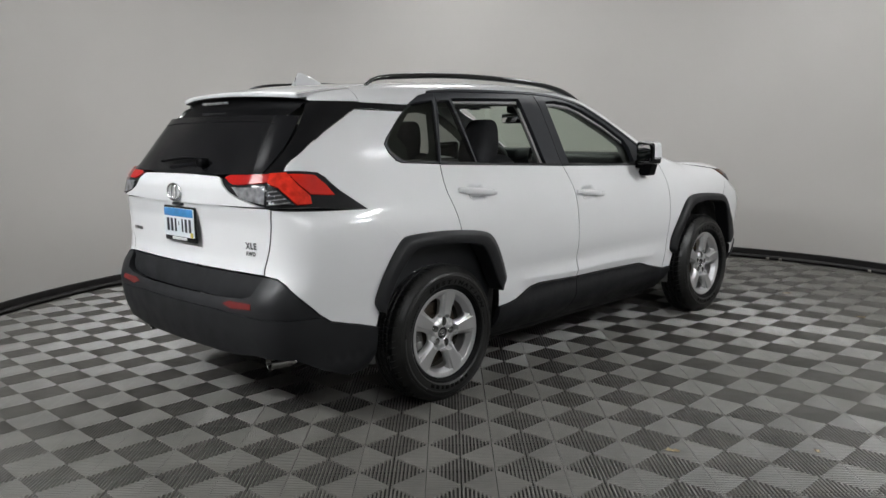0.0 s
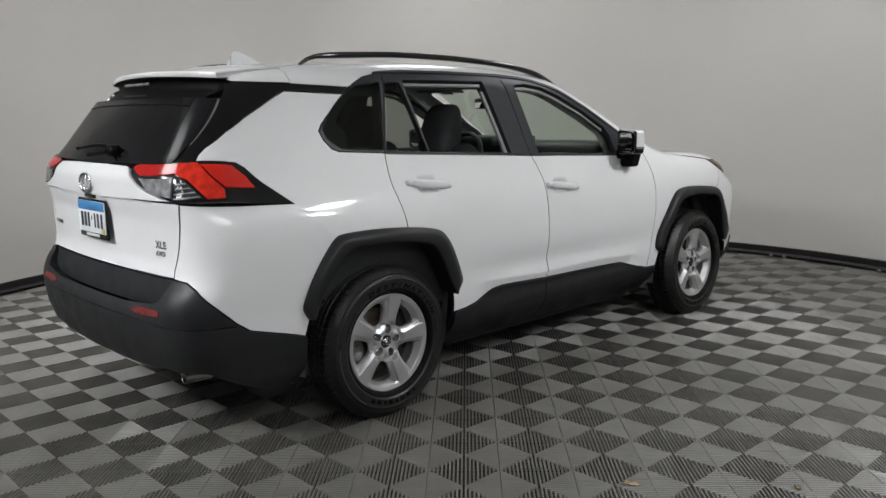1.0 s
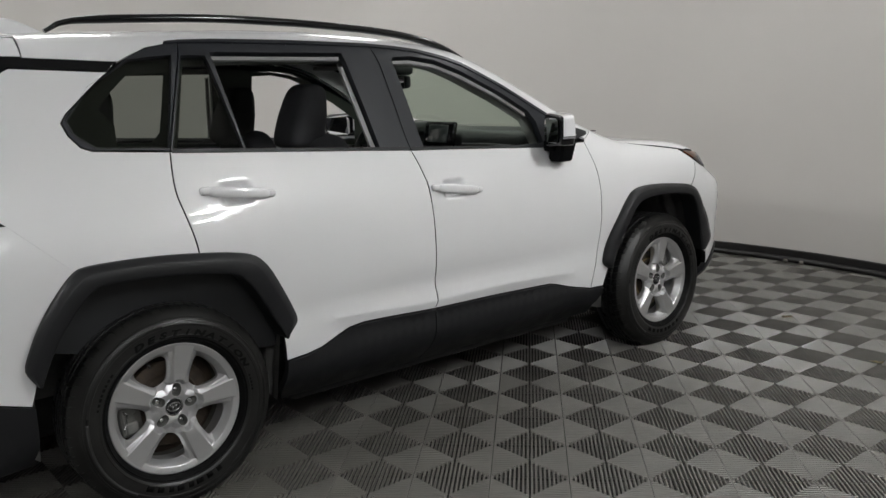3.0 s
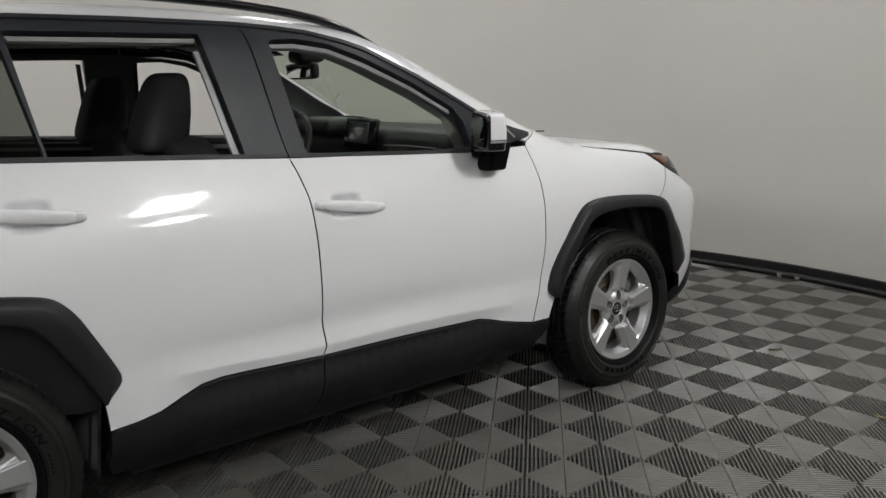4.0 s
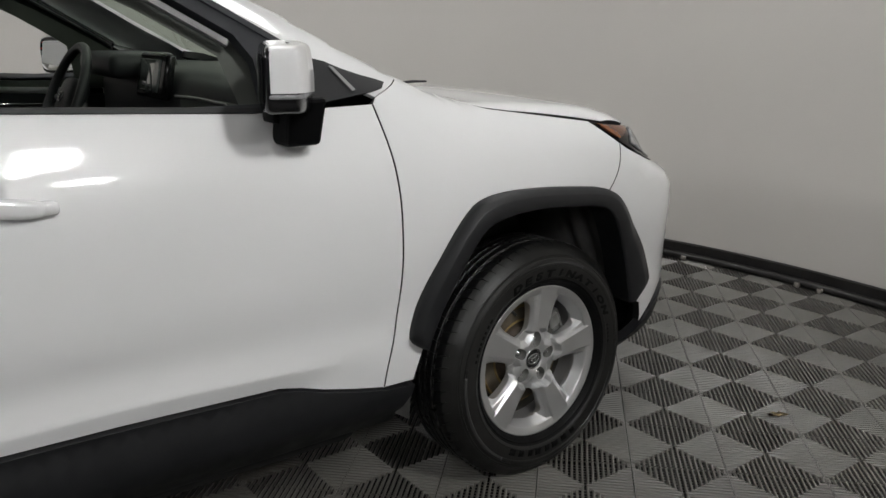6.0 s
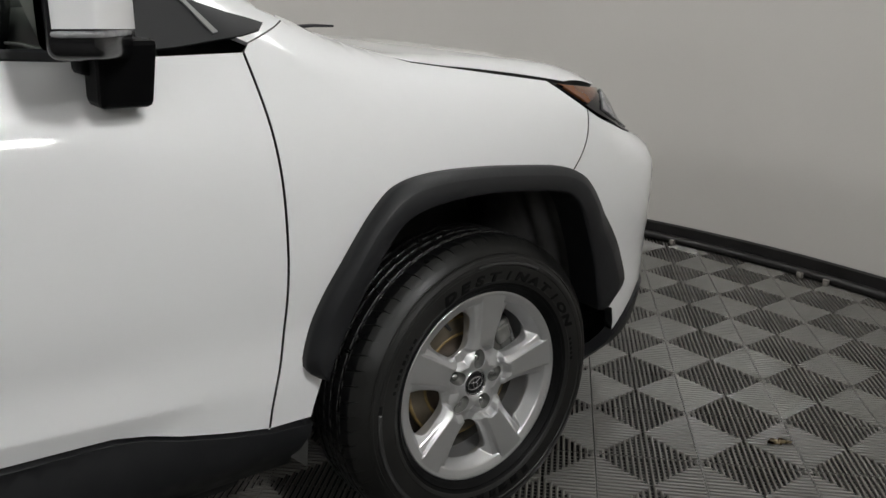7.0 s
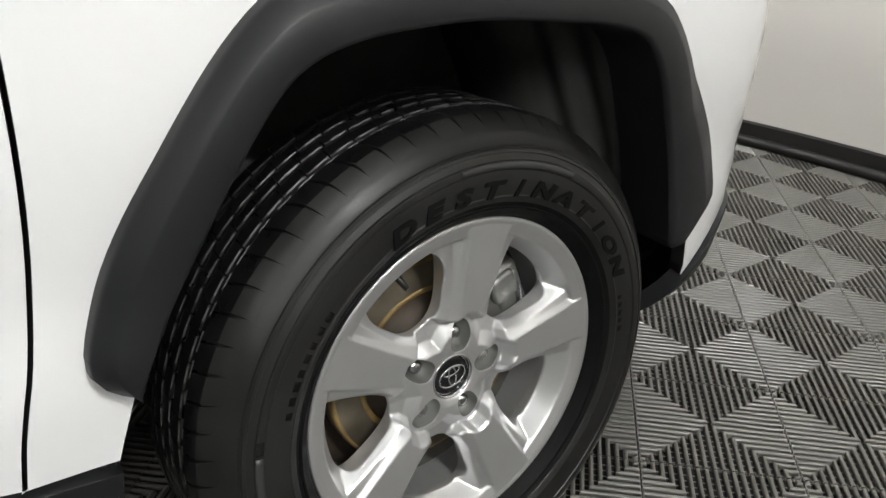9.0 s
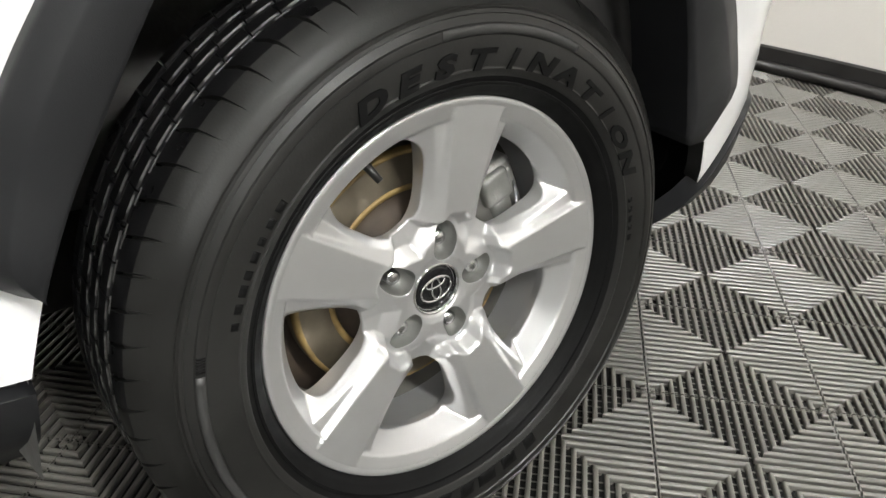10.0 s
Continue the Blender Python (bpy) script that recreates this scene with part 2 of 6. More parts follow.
def filled(outline, holes=(), step=(0.04, 0.03), more=(), lines=()):
    """A flat sheet of triangles inside an outline and outside its holes: points, triangles, and the loops' indices."""
    loops, points, edges = [], [], []
    for loop in (outline, *holes):
        ids = list(range(len(points), len(points) + len(loop)))
        points += [tuple(p) for p in loop]
        edges += list(zip(ids, ids[1:] + ids[:1]))
        loops.append(ids)
    q = np.array(outline)
    (x0, y0), (x1, y1) = q.min(0), q.max(0)
    grid = [(x0 + (i + 0.5 * (j % 2)) * step[0], y0 + j * step[1]) for j in range(1, int((y1 - y0) / step[1]) + 1) for i in range(int((x1 - x0) / step[0]) + 1)]
    grid = np.array(grid + [tuple(p) for p in more]).reshape(-1, 2)
    if len(grid):
        keep = inside(grid, outline)
        flat = np.array([1, step[0] / step[1]])
        for loop in (outline, *holes):
            keep &= gap_to(grid * flat, [tuple(np.multiply(p, flat)) for p in loop]) > 0.3 * step[0]
        for hole in holes:
            keep &= ~inside(grid, hole)
        points += [tuple(p) for p in grid[keep]]
    for line in lines:
        ids = list(range(len(points), len(points) + len(line)))
        points += [tuple(p) for p in line]
        edges += list(zip(ids, ids[1:]))
    flat, _, tris, source, _, _ = geometry.delaunay_2d_cdt([Vector(p) for p in points], edges, [], 0, 1e-6)
    flat = np.array([tuple(v) for v in flat])
    where = {old: new_i for new_i, olds in enumerate(source) for old in olds}
    tris = np.array([t for t in tris if len(t) == 3])
    middle = flat[tris].mean(1)
    keep = inside(middle, outline)
    for hole in holes:
        keep &= ~inside(middle, hole)
    return flat, tris[keep], [[where.get(i, i) for i in ids] for ids in loops]


# panel lips turn black below their edge: gap shade set by colour
GAP_SHADE = surface("black painted gap shade", (0.006, 0.006, 0.006), 0.7)


def panel(name, outline, material, parent, label="", off=0.0, step=(0.05, 0.035), lip=0.026, inset=0.0032, holes=(), mirrored=False, onto=None, more=(), lip_dir=-1):
    """A curved sheet of the car's skin, cut to an outline in (u, z), or (x, y) with onto=crown, with rounded edges that turn inward."""
    onto = onto or wrap
    outline = [tuple(p) for p in shrunk(dense(list(outline), 0.03), inset)]
    holes = [[tuple(p) for p in shrunk(dense(list(h), 0.03), -inset)] for h in holes]
    flat, tris, loops = filled(outline, holes, step, more)
    lift = np.array([off(a, b) for a, b in flat]) if callable(off) else off
    p, n = onto(flat[:, 0], flat[:, 1], lift)
    if callable(off):
        n = smooth_normals(p, tris, n)
    a, b, c = p[tris[:, 0]], p[tris[:, 1]], p[tris[:, 2]]
    wrong = ((np.cross(b - a, c - a)) * n[tris[:, 0]]).sum(1) < 0
    tris[wrong] = tris[wrong][:, ::-1]
    verts, normals, faces, depth_rank = list(p), list(n), [tuple(t) for t in tris], []
    for k, ids in enumerate(loops if lip else ()):
        q, m = p[ids], n[ids]
        along = np.roll(q, -1, 0) - np.roll(q, 1, 0)
        out = np.cross(along, m)
        out /= np.maximum(np.linalg.norm(out, axis=1, keepdims=True), 1e-9)
        f2 = np.array(outline if k == 0 else holes[k - 1])
        area = np.sum(f2[:, 0] * np.roll(f2[:, 1], -1) - f2[:, 1] * np.roll(f2[:, 0], -1))
        probe, _ = onto(*shrunk([tuple(x) for x in f2], -0.004)[:1].T, 0.0)
        if ((probe[0] - q[0]) @ out[0]) * (1 if k == 0 else -1) < 0:
            out = -out
        base, size = len(verts), len(ids)
        depth_rank += [0] * (base - len(depth_rank)) + [0] * size + [1] * size + [2] * size
        verts += list(q) + list(q + out * 0.0008 - m * 0.0016) + list(q + out * 0.0008 - m * lip)
        normals += list(m) + list(out) + list(out)
        for row in (0, 1):
            for i in range(size):
                j = (i + 1) % size
                faces.append((base + row * size + i, base + row * size + j, base + (row + 1) * size + j, base + (row + 1) * size + i))
    verts, normals = np.array(verts), np.array(normals)
    for i, f in enumerate(faces[len(tris):], len(tris)):
        u, v, w = (verts[k] for k in f[:3])
        if np.cross(v - u, w - u) @ normals[f[2]] < 0:
            faces[i] = f[::-1]
    if mirrored:
        verts, normals = verts * (-1, 1, 1), normals * (-1, 1, 1)
        faces = [f[::-1] for f in faces]
    ob = link_mesh(name, verts, faces, material, parent, label, normals)
    if material is WHITE and lip > 0.02:
        ob.data.materials.append(GAP_SHADE)
        for polygon in ob.data.polygons[len(tris):]:
            deep = np.mean([depth_rank[v] for v in polygon.vertices])
            polygon.material_index = int(deep > 1.2)
    return ob


def smooth_normals(p, tris, guide):
    n = np.zeros_like(p)
    face = np.cross(p[tris[:, 1]] - p[tris[:, 0]], p[tris[:, 2]] - p[tris[:, 0]])
    face *= np.sign((face * guide[tris[:, 0]]).sum(1))[:, None]
    for k in range(3):
        np.add.at(n, tris[:, k], face)
    return n / np.maximum(np.linalg.norm(n, axis=1, keepdims=True), 1e-12)


def across_tail(right):
    """A right-hand outline from the middle of the tail and back to it, made whole by its mirror image."""
    return list(right) + [(2 * TAIL_U - u, z) for u, z in reversed(right)]
# ---- the shape of the car's skin: the rear axle is y = 0, the nose points to +y, the ground is z = 0
def curve(points):
    """A smooth function through (x, y) points, flat beyond its ends."""
    xs, ys = np.array(points, float).T
    step = np.diff(ys) / np.diff(xs)
    slope = np.zeros(len(xs))
    for i in range(1, len(xs) - 1):
        if step[i - 1] * step[i] > 0:
            a, b = xs[i + 1] - xs[i], xs[i] - xs[i - 1]
            slope[i] = 3 * (a + b) / ((2 * a + b) / step[i - 1] + (a + 2 * b) / step[i])
    slope[0], slope[-1] = step[0], step[-1]

    def f(x):
        x = np.clip(x, xs[0], xs[-1])
        i = np.clip(np.searchsorted(xs, x) - 1, 0, len(xs) - 2)
        h = xs[i + 1] - xs[i]
        t = (x - xs[i]) / h
        return ((1 + 2 * t) * (1 - t) ** 2 * ys[i] + t * (1 - t) ** 2 * h * slope[i]
                + t * t * (3 - 2 * t) * ys[i + 1] + t * t * (t - 1) * h * slope[i + 1])
    return f


def smax(a, b, k):
    """The larger of a and b, rounded over where they are within k."""
    h = np.maximum(k - np.abs(a - b), 0) / k
    return np.maximum(a, b) + h * h * k / 4


def bump(v, centre, width):
    return np.exp(-((v - centre) / width) ** 2)


FLANK = curve([(0.12, 0.645), (0.25, 0.765), (0.32, 0.840), (0.37, 0.871), (0.43, 0.882), (0.50, 0.891), (0.58, 0.893), (0.66, 0.901), (0.76, 0.909), (0.88, 0.906), (0.97, 0.893),
               (1.03, 0.876), (1.05, 0.868), (1.10, 0.846), (1.15, 0.823), (1.20, 0.801), (1.25, 0.781), (1.35, 0.743), (1.45, 0.702), (1.55, 0.659), (1.65, 0.610)])
TAPER_LOW = curve([(-1.0, -0.075), (-0.7, -0.030), (-0.4, -0.008), (0.0, 0.0), (2.2, 0.0), (2.7, 0.0), (3.1, 0.004), (3.4, -0.045), (3.7, -0.13)])
TAPER_HIGH = curve([(-1.0, -0.10), (-0.6, -0.050), (-0.3, -0.022), (0.2, 0.0), (1.3, 0.0), (1.9, -0.012), (2.3, -0.025), (3.0, -0.030), (3.4, -0.08)])
TAIL = curve([(0.15, -0.80), (0.28, -0.915), (0.40, -0.980), (0.52, -1.015), (0.62, -1.024), (0.70, -0.998), (0.76, -0.955), (0.84, -0.940), (0.98, -0.945),
              (1.08, -0.965), (1.17, -0.968), (1.21, -0.945), (1.25, -0.912), (1.40, -0.800), (1.55, -0.690), (1.70, -0.590)])
NOSE = curve([(0.15, 3.462), (0.30, 3.582), (0.50, 3.632), (0.70, 3.637), (0.80, 3.637), (0.85, 3.610), (0.88, 3.568), (0.91, 3.506), (0.93, 3.472), (0.96, 3.450), (1.02, 3.418), (1.10, 3.300)])
BACK = curve([(-1.2, 1.565), (-0.75, 1.610), (-0.3, 1.658), (0.2, 1.678), (0.7, 1.688), (1.1, 1.675), (1.4, 1.645), (1.55, 1.617), (1.70, 1.560),
              (2.0, 1.400), (2.3, 1.235), (2.45, 1.165), (2.56, 1.136), (2.75, 1.126), (3.0, 1.104), (3.3, 1.045), (3.5, 0.975), (3.7, 0.88)])


CAMBER = curve([(-1.0, 0.11), (1.6, 0.11), (2.1, 0.08), (2.6, 0.04), (3.6, 0.04)])


CREASE = curve([(0.55, 0.548), (0.79, 0.539), (1.17, 0.522), (1.50, 0.525), (1.70, 0.520), (1.94, 0.508), (2.10, 0.500)])


def flank(y, z):
    high = np.clip((z - 0.95) / 0.35, 0, 1)
    high = high * high * (3 - 2 * high)
    x = FLANK(z) + TAPER_LOW(y) * (1 - high) + TAPER_HIGH(y) * high
    x += 0.014 * bump(y, 0.0, 0.42) * bump(z, 0.88, 0.16) + 0.016 * bump(y, 2.72, 0.40) * bump(z, 0.86, 0.18)
    x += 0.07 * np.clip((0.37 - z) / 0.12, 0, 1) * np.clip((-0.40 - y) / 0.15, 0, 1)
    x -= 0.013 * bump(y, 1.25, 0.75) * bump(z, 0.60, 0.05)
    # the sharp crease low on the doors: the skin below it leans in
    below = CREASE(y) - z
    below = (below + np.sqrt(below * below + 4e-6)) / 2
    x -= 0.34 * np.minimum(below, 0.05) * np.clip((z - 0.40) / 0.07, 0, 1) * np.clip((y - 0.52) / 0.2, 0, 1) * np.clip((2.14 - y) / 0.2, 0, 1)
    return x


def skin(x, y, z):
    """Negative inside the car, zero on its skin."""
    x = np.abs(x)
    f = smax(x - flank(y, z), TAIL(z) + 0.085 * x * x - y, 0.16)
    f = smax(f, y - NOSE(z) + 0.378 * x * x, 0.125)
    return smax(f, (z - BACK(y) + CAMBER(y) * x * x) * 0.95, 0.10)


def gradient(p):
    e = 2e-4
    x, y, z = p.T
    g = np.stack([skin(x + e, y, z) - skin(x - e, y, z), skin(x, y + e, z) - skin(x, y - e, z), skin(x, y, z + e) - skin(x, y, z - e)], 1)
    return g / np.linalg.norm(g, axis=1, keepdims=True)


# round the car at a height: u is y along the flank, and runs on round the corners to the middle of tail (-1.5212) and nose (3.9712)
BEND, TAIL_C, NOSE_C = 0.30, (0.50, -0.55), (0.45, 3.05)
TAIL_U, NOSE_U = -0.55 - BEND * math.pi / 2 - 0.50, 3.05 + BEND * math.pi / 2 + 0.45


def wrap(u, z, off=0.0):
    """Places and normals on the skin at u and z, lifted by off."""
    u, z = np.broadcast_arrays(np.array(u, float), np.array(z, float))
    side = np.where((u < TAIL_U) | (u > NOSE_U), -1.0, 1.0)
    u = np.where(u < TAIL_U, 2 * TAIL_U - u, np.where(u > NOSE_U, 2 * NOSE_U - u, u))
    tail, nose = np.clip((-0.55 - u) / BEND, 0, math.pi / 2), np.clip((u - 3.05) / BEND, 0, math.pi / 2)
    turn = np.where(u < 1, -tail, nose)
    ox = np.where(u < -0.55, TAIL_C[0], np.where(u > 3.05, NOSE_C[0], 0.0))
    oy = np.where(u < -0.55, TAIL_C[1], np.where(u > 3.05, NOSE_C[1], u))
    ox = ox - np.maximum(-0.55 - BEND * math.pi / 2 - u, 0) - np.maximum(u - 3.05 - BEND * math.pi / 2, 0)
    dx, dy = np.cos(turn), np.sin(turn)
    low, high = np.zeros_like(ox), np.full_like(ox, 1.3)
    for _ in range(36):
        mid = (low + high) / 2
        out = skin(ox + mid * dx, oy + mid * dy, z) > 0
        low, high = np.where(out, low, mid), np.where(out, mid, high)
    p = np.stack([ox + low * dx, oy + low * dy, z], 1)
    n = gradient(p)
    p = p + n * np.reshape(off, (-1, 1))
    p[:, 0] *= side
    n[:, 0] *= side
    return p, n


def crown(x, y, off=0.0):
    """Places and normals on the skin above x and y, lifted by off."""
    x, y = np.broadcast_arrays(np.array(x, float), np.array(y, float))
    low, high = np.full_like(x, 0.6), np.full_like(x, 2.0)
    for _ in range(36):
        mid = (low + high) / 2
        out = skin(x, y, mid) > 0
        low, high = np.where(out, low, mid), np.where(out, mid, high)
    p = np.stack([x, y, low], 1)
    n = gradient(p)
    n[:, 0] *= np.where(x < 0, 1, 1)
    return p + n * np.reshape(off, (-1, 1)), n

# ---- the booth: an oval wall, open towards the hall in which the camera begins
OVAL = (0.30, 1.15, 4.15, 3.99)


def oval(angle, grow=0.0):
    a = radians(angle)
    return (OVAL[0] + (OVAL[2] + grow) * math.cos(a), OVAL[1] + (OVAL[3] + grow) * math.sin(a))


def wall_of(name, line, height, thickness, label, material):
    """A thick upright wall along a line that has the room on its left."""
    verts, faces = [], []
    for i, p in enumerate(line):
        a, b = Vector(line[max(i - 1, 0)]), Vector(line[min(i + 1, len(line) - 1)])
        d = (b - a).normalized()
        q = Vector(p) + Vector((d.y, -d.x)) * thickness
        verts += [(*p, -0.05), (*p, height), (*q, height), (*q, -0.05)]
    for i in range(len(line) - 1):
        faces += [(4 * i + k, 4 * i + (k + 1) % 4, 4 * i + 4 + (k + 1) % 4, 4 * i + 4 + k) for k in range(4)]
    faces += [(0, 1, 2, 3), tuple(4 * len(line) - 4 + k for k in (3, 2, 1, 0))]
    ob = link_mesh(name, verts, faces, material, None, label, flat=True)
    ob.data.polygons.foreach_set("use_smooth", [len(line) > 4] * len(ob.data.polygons))
    return tagged(ob, category="wall", kind="structure")


ARC = [oval(a) for a in np.linspace(24, 214, 120)]
booth = wall_of("wall_booth", ARC, CEILING, 0.12, "smooth grey painted curved wall round the booth", WALL)
bm_fix = booth.data
for e in bm_fix.edges:
    a, b = (bm_fix.vertices[v].co for v in e.vertices)
    e.use_edge_sharp = (abs(a.z - b.z) < 0.01)
# unseen walls close off the hall, kept dark to cut bounced light and reflections
HALL = [ARC[-1], (ARC[-1][0], -7.0), (8.6, -7.0), (8.6, 4.6), (ARC[0][0] + 0.9, 4.6), ARC[0]]
for name, k in (("wall_west", 0), ("wall_south", 1), ("wall_east", 2), ("wall_north", 3), ("wall_return", 4)):
    wall_of(name, [HALL[k], HALL[k + 1]], CEILING, 0.12, "plain charcoal painted hall wall", HALL_WALL)
bm = bmesh.new()
box(bm, (2.2, 0, CEILING + 0.06), (14, 15, 0.12))
tagged(part("ceiling", bm, CEIL, None, "pale plain ceiling over the booth", flat=True), category="ceiling", kind="structure")
bm = bmesh.new()
box(bm, (2.2, 0, -0.0640), (14, 15, 0.1))
floor = tagged(part("floor", bm, UNDER, None, "grey ribbed plastic tile floor in a diamond pattern", flat=True), category="floor", kind="structure")

# skirting: a black board with a rounded cable duct along its foot
verts, faces = sweep([(*oval(a, -0.012), 0) for a in np.linspace(24.3, 213.7, 140)], [(-0.012, 0.0), (-0.012, 0.088), (-0.004, 0.094), (0.004, 0.094), (0.012, 0.088), (0.012, 0.0)])
skirting = tagged(link_mesh("baseboard", verts, faces, SKIRT, None, "black plastic skirting along the curved wall", flat=True), category="skirting", kind="structure")
verts, faces = sweep([(*oval(a, -0.042), 0.022) for a in np.linspace(24.3, 213.7, 140)], ring(0.021, 10))
link_mesh("cable_duct", verts, faces, SKIRT, skirting, "dark brown rounded cable duct")


def wall_clip(angle):
    x, y = oval(angle, -0.075)
    bm = bmesh.new()
    box(bm, (0, 0, 0.016), (0.030, 0.018, 0.030), 0.005)
    box(bm, (0.0, -0.012, 0.008), (0.016, 0.020, 0.012), 0.004)
    ob = part("cable_clip", bm, CLIP, None, "small translucent plastic clip on the skirting")
    ob.matrix_basis = pose(x, y, 0, 0, 0, angle + 90)
    return tagged(ob, category="clip", group="clips along the skirting")


for angle in (99.3, 89.6, 87.8, 75.5, 70.0):
    wall_clip(angle)


def ceiling_light(x, y, length, width, power):
    bm = bmesh.new()
    for sx, sy, wx, wy in ((0, 1, length, 0.03), (0, -1, length, 0.03), (1, 0, 0.03, width), (-1, 0, 0.03, width)):
        box(bm, (sx * (length / 2 - 0.015), sy * (width / 2 - 0.015), 0.02), (wx if sy else wx, wy, 0.05), 0.004)
    light = new("ceiling_light")
    light.location = (x, y, CEILING - 0.046)
    tagged(light, "flat white ceiling light panel, switched on", "ceiling light", "ceiling lights")
    part("frame", bm, CEIL, light)
    bm = bmesh.new()
    box(bm, (0, 0, 0.02), (length - 0.062, width - 0.062, 0.02), 0.002)
    part("diffuser", bm, glowing("lit diffuser %.2f" % power, (0.975, 0.975, 0.970), PANEL_LIGHT * power), light)


for lamp in LAMPS:
    ceiling_light(*lamp)

# ---- the car
car = tagged(new("car"), "white compact SUV with black cladding and open windows", "car")
car.location = (-0.025, 0, -0.008)
BOTH = ((False, "right"), (True, "left"))


def middle(a, b, share=0.5):
    """A line between two lines, by their lengths."""
    def even(points, n=80):
        q = np.array(points, float)
        d = np.r_[0, np.cumsum(np.linalg.norm(np.diff(q, axis=0), axis=1))]
        return np.stack([np.interp(np.linspace(0, d[-1], n), d, q[:, k]) for k in (0, 1)], 1)
    return [tuple(p) for p in even(a) * (1 - share) + even(b) * share]


REAR_OUT = rounded([(-0.425, 0.548), (-0.452, 0.590), (-0.446, 0.628), (-0.395, 0.752), (-0.296, 0.884), (-0.246, 0.903), (0.003, 0.902), (0.270, 0.873), (0.358, 0.838), (0.440, 0.690), (0.492, 0.590), (0.484, 0.566), (0.440, 0.521)], 2, False)
REAR_IN = rounded([(-0.412, 0.543), (-0.346, 0.704), (-0.243, 0.826), (-0.192, 0.841), (0.030, 0.836), (0.213, 0.808), (0.272, 0.781), (0.378, 0.614), (0.428, 0.521)], 2, False)
FRONT_OUT = rounded([(2.285, 0.490), (2.255, 0.505), (2.238, 0.522), (2.239, 0.545), (2.248, 0.575), (2.270, 0.637), (2.309, 0.702), (2.364, 0.787), (2.408, 0.841), (2.452, 0.878), (2.540, 0.893), (2.675, 0.890), (2.800, 0.879), (2.930, 0.864), (3.005, 0.816), (3.092, 0.665), (3.135, 0.545), (3.130, 0.515), (3.095, 0.474)], 2, False)
FRONT_IN = rounded([(2.280, 0.500), (2.315, 0.574), (2.350, 0.642), (2.381, 0.703), (2.410, 0.753), (2.452, 0.804), (2.520, 0.827), (2.630, 0.835), (2.710, 0.832), (2.895, 0.813), (2.945, 0.774), (3.000, 0.666), (3.036, 0.587), (3.052, 0.508), (3.056, 0.474)], 2, False)
# the arch's lines lie farther forward on the tapering nose
FRONT_OUT = [(u + float(np.interp(u, [2.24, 2.30, 2.42, 2.90, 3.10], [0.009, 0.002, 0.001, 0.002, 0.003])), z - 0.002) for u, z in FRONT_OUT]
FRONT_IN = [(u + float(np.interp(u, [2.28, 2.45, 2.90, 3.05], [0.007, 0.004, 0.004, 0.006])), z) for u, z in FRONT_IN]
REAR_MID, FRONT_MID = middle(REAR_OUT, REAR_IN), middle(FRONT_OUT, FRONT_IN)


def stretch(line, low, high):
    """The part of an arch line between two shares of its length."""
    n = len(line) - 1
    return line[round(low * n):round(high * n) + 1]


REAR_GAP = rounded([(0.105, 1.229), (0.092, 1.145), (0.088, 1.085), (0.102, 1.012), (0.118, 0.940), (0.127, 0.868)], 2, False)
B_GAP = rounded([(1.169, 0.486), (1.177, 0.516), (1.1765, 0.533), (1.166, 0.646), (1.163, 0.690), (1.161, 0.760), (1.160, 0.830), (1.157, 0.904), (1.153, 1.026), (1.146, 1.060), (1.135, 1.111), (1.117, 1.166)], 1, False)
NOSE_SEAM = rounded([(3.0150, 0.984), (3.0125, 0.960), (3.0060, 0.926), (2.9900, 0.892), (2.9690, 0.862), (2.9470, 0.838)], 2, False)
FENDER_GAP = rounded([(2.178, 0.397), (2.186, 0.471), (2.206, 0.554), (2.217, 0.660), (2.220, 0.770), (2.218, 0.879), (2.213, 0.965), (2.203, 1.055), (2.192, 1.135)], 2, False)
ROCKER_REAR = [(0.446, 0.420), (0.530, 0.427), (0.600, 0.440), (0.672, 0.468), (0.735, 0.491), (0.800, 0.500), (0.900, 0.498), (1.169, 0.486)]
ROCKER_FRONT = [(1.169, 0.486), (1.512, 0.481), (1.780, 0.473), (1.880, 0.470), (1.940, 0.455), (2.000, 0.437), (2.080, 0.418), (2.178, 0.397)]
DLO_LOW = [(-0.145, 1.247), (0.105, 1.231), (0.219, 1.224), (0.829, 1.188), (1.113, 1.172), (1.386, 1.158), (1.880, 1.132), (1.985, 1.134)]
DLO_TOP = [(2.015, 1.250), (1.952, 1.290), (1.840, 1.353), (1.740, 1.409), (1.650, 1.458), (1.530, 1.512), (1.440, 1.541), (1.310, 1.571), (1.200, 1.584), (1.044, 1.595),
           (0.670, 1.604), (0.367, 1.606), (0.234, 1.604), (0.181, 1.602), (0.107, 1.588), (0.041, 1.558), (-0.088, 1.465), (-0.199, 1.370)]
DLO_TIP = [(-0.222, 1.340), (-0.209, 1.300), (-0.178, 1.260)]
C_EDGE = [(-0.823, 1.235), (-0.817, 1.263), (-0.797, 1.289), (-0.701, 1.352), (-0.624, 1.382), (-0.545, 1.413), (-0.445, 1.465), (-0.340, 1.518), (-0.040, 1.503)]
GATE_GAP = rounded([(-0.848, 1.073), (-0.852, 0.991), (-0.864, 0.894), (-0.885, 0.828), (-0.893, 0.798), (-0.892, 0.770)], 2, False)
SEAM = [(-0.285, 0.888), (-0.447, 1.044)]
LAMP_TOP = [(-0.447, 1.044), (-0.563, 1.141), (-0.625, 1.203), (-0.670, 1.224), (-0.823, 1.232)]
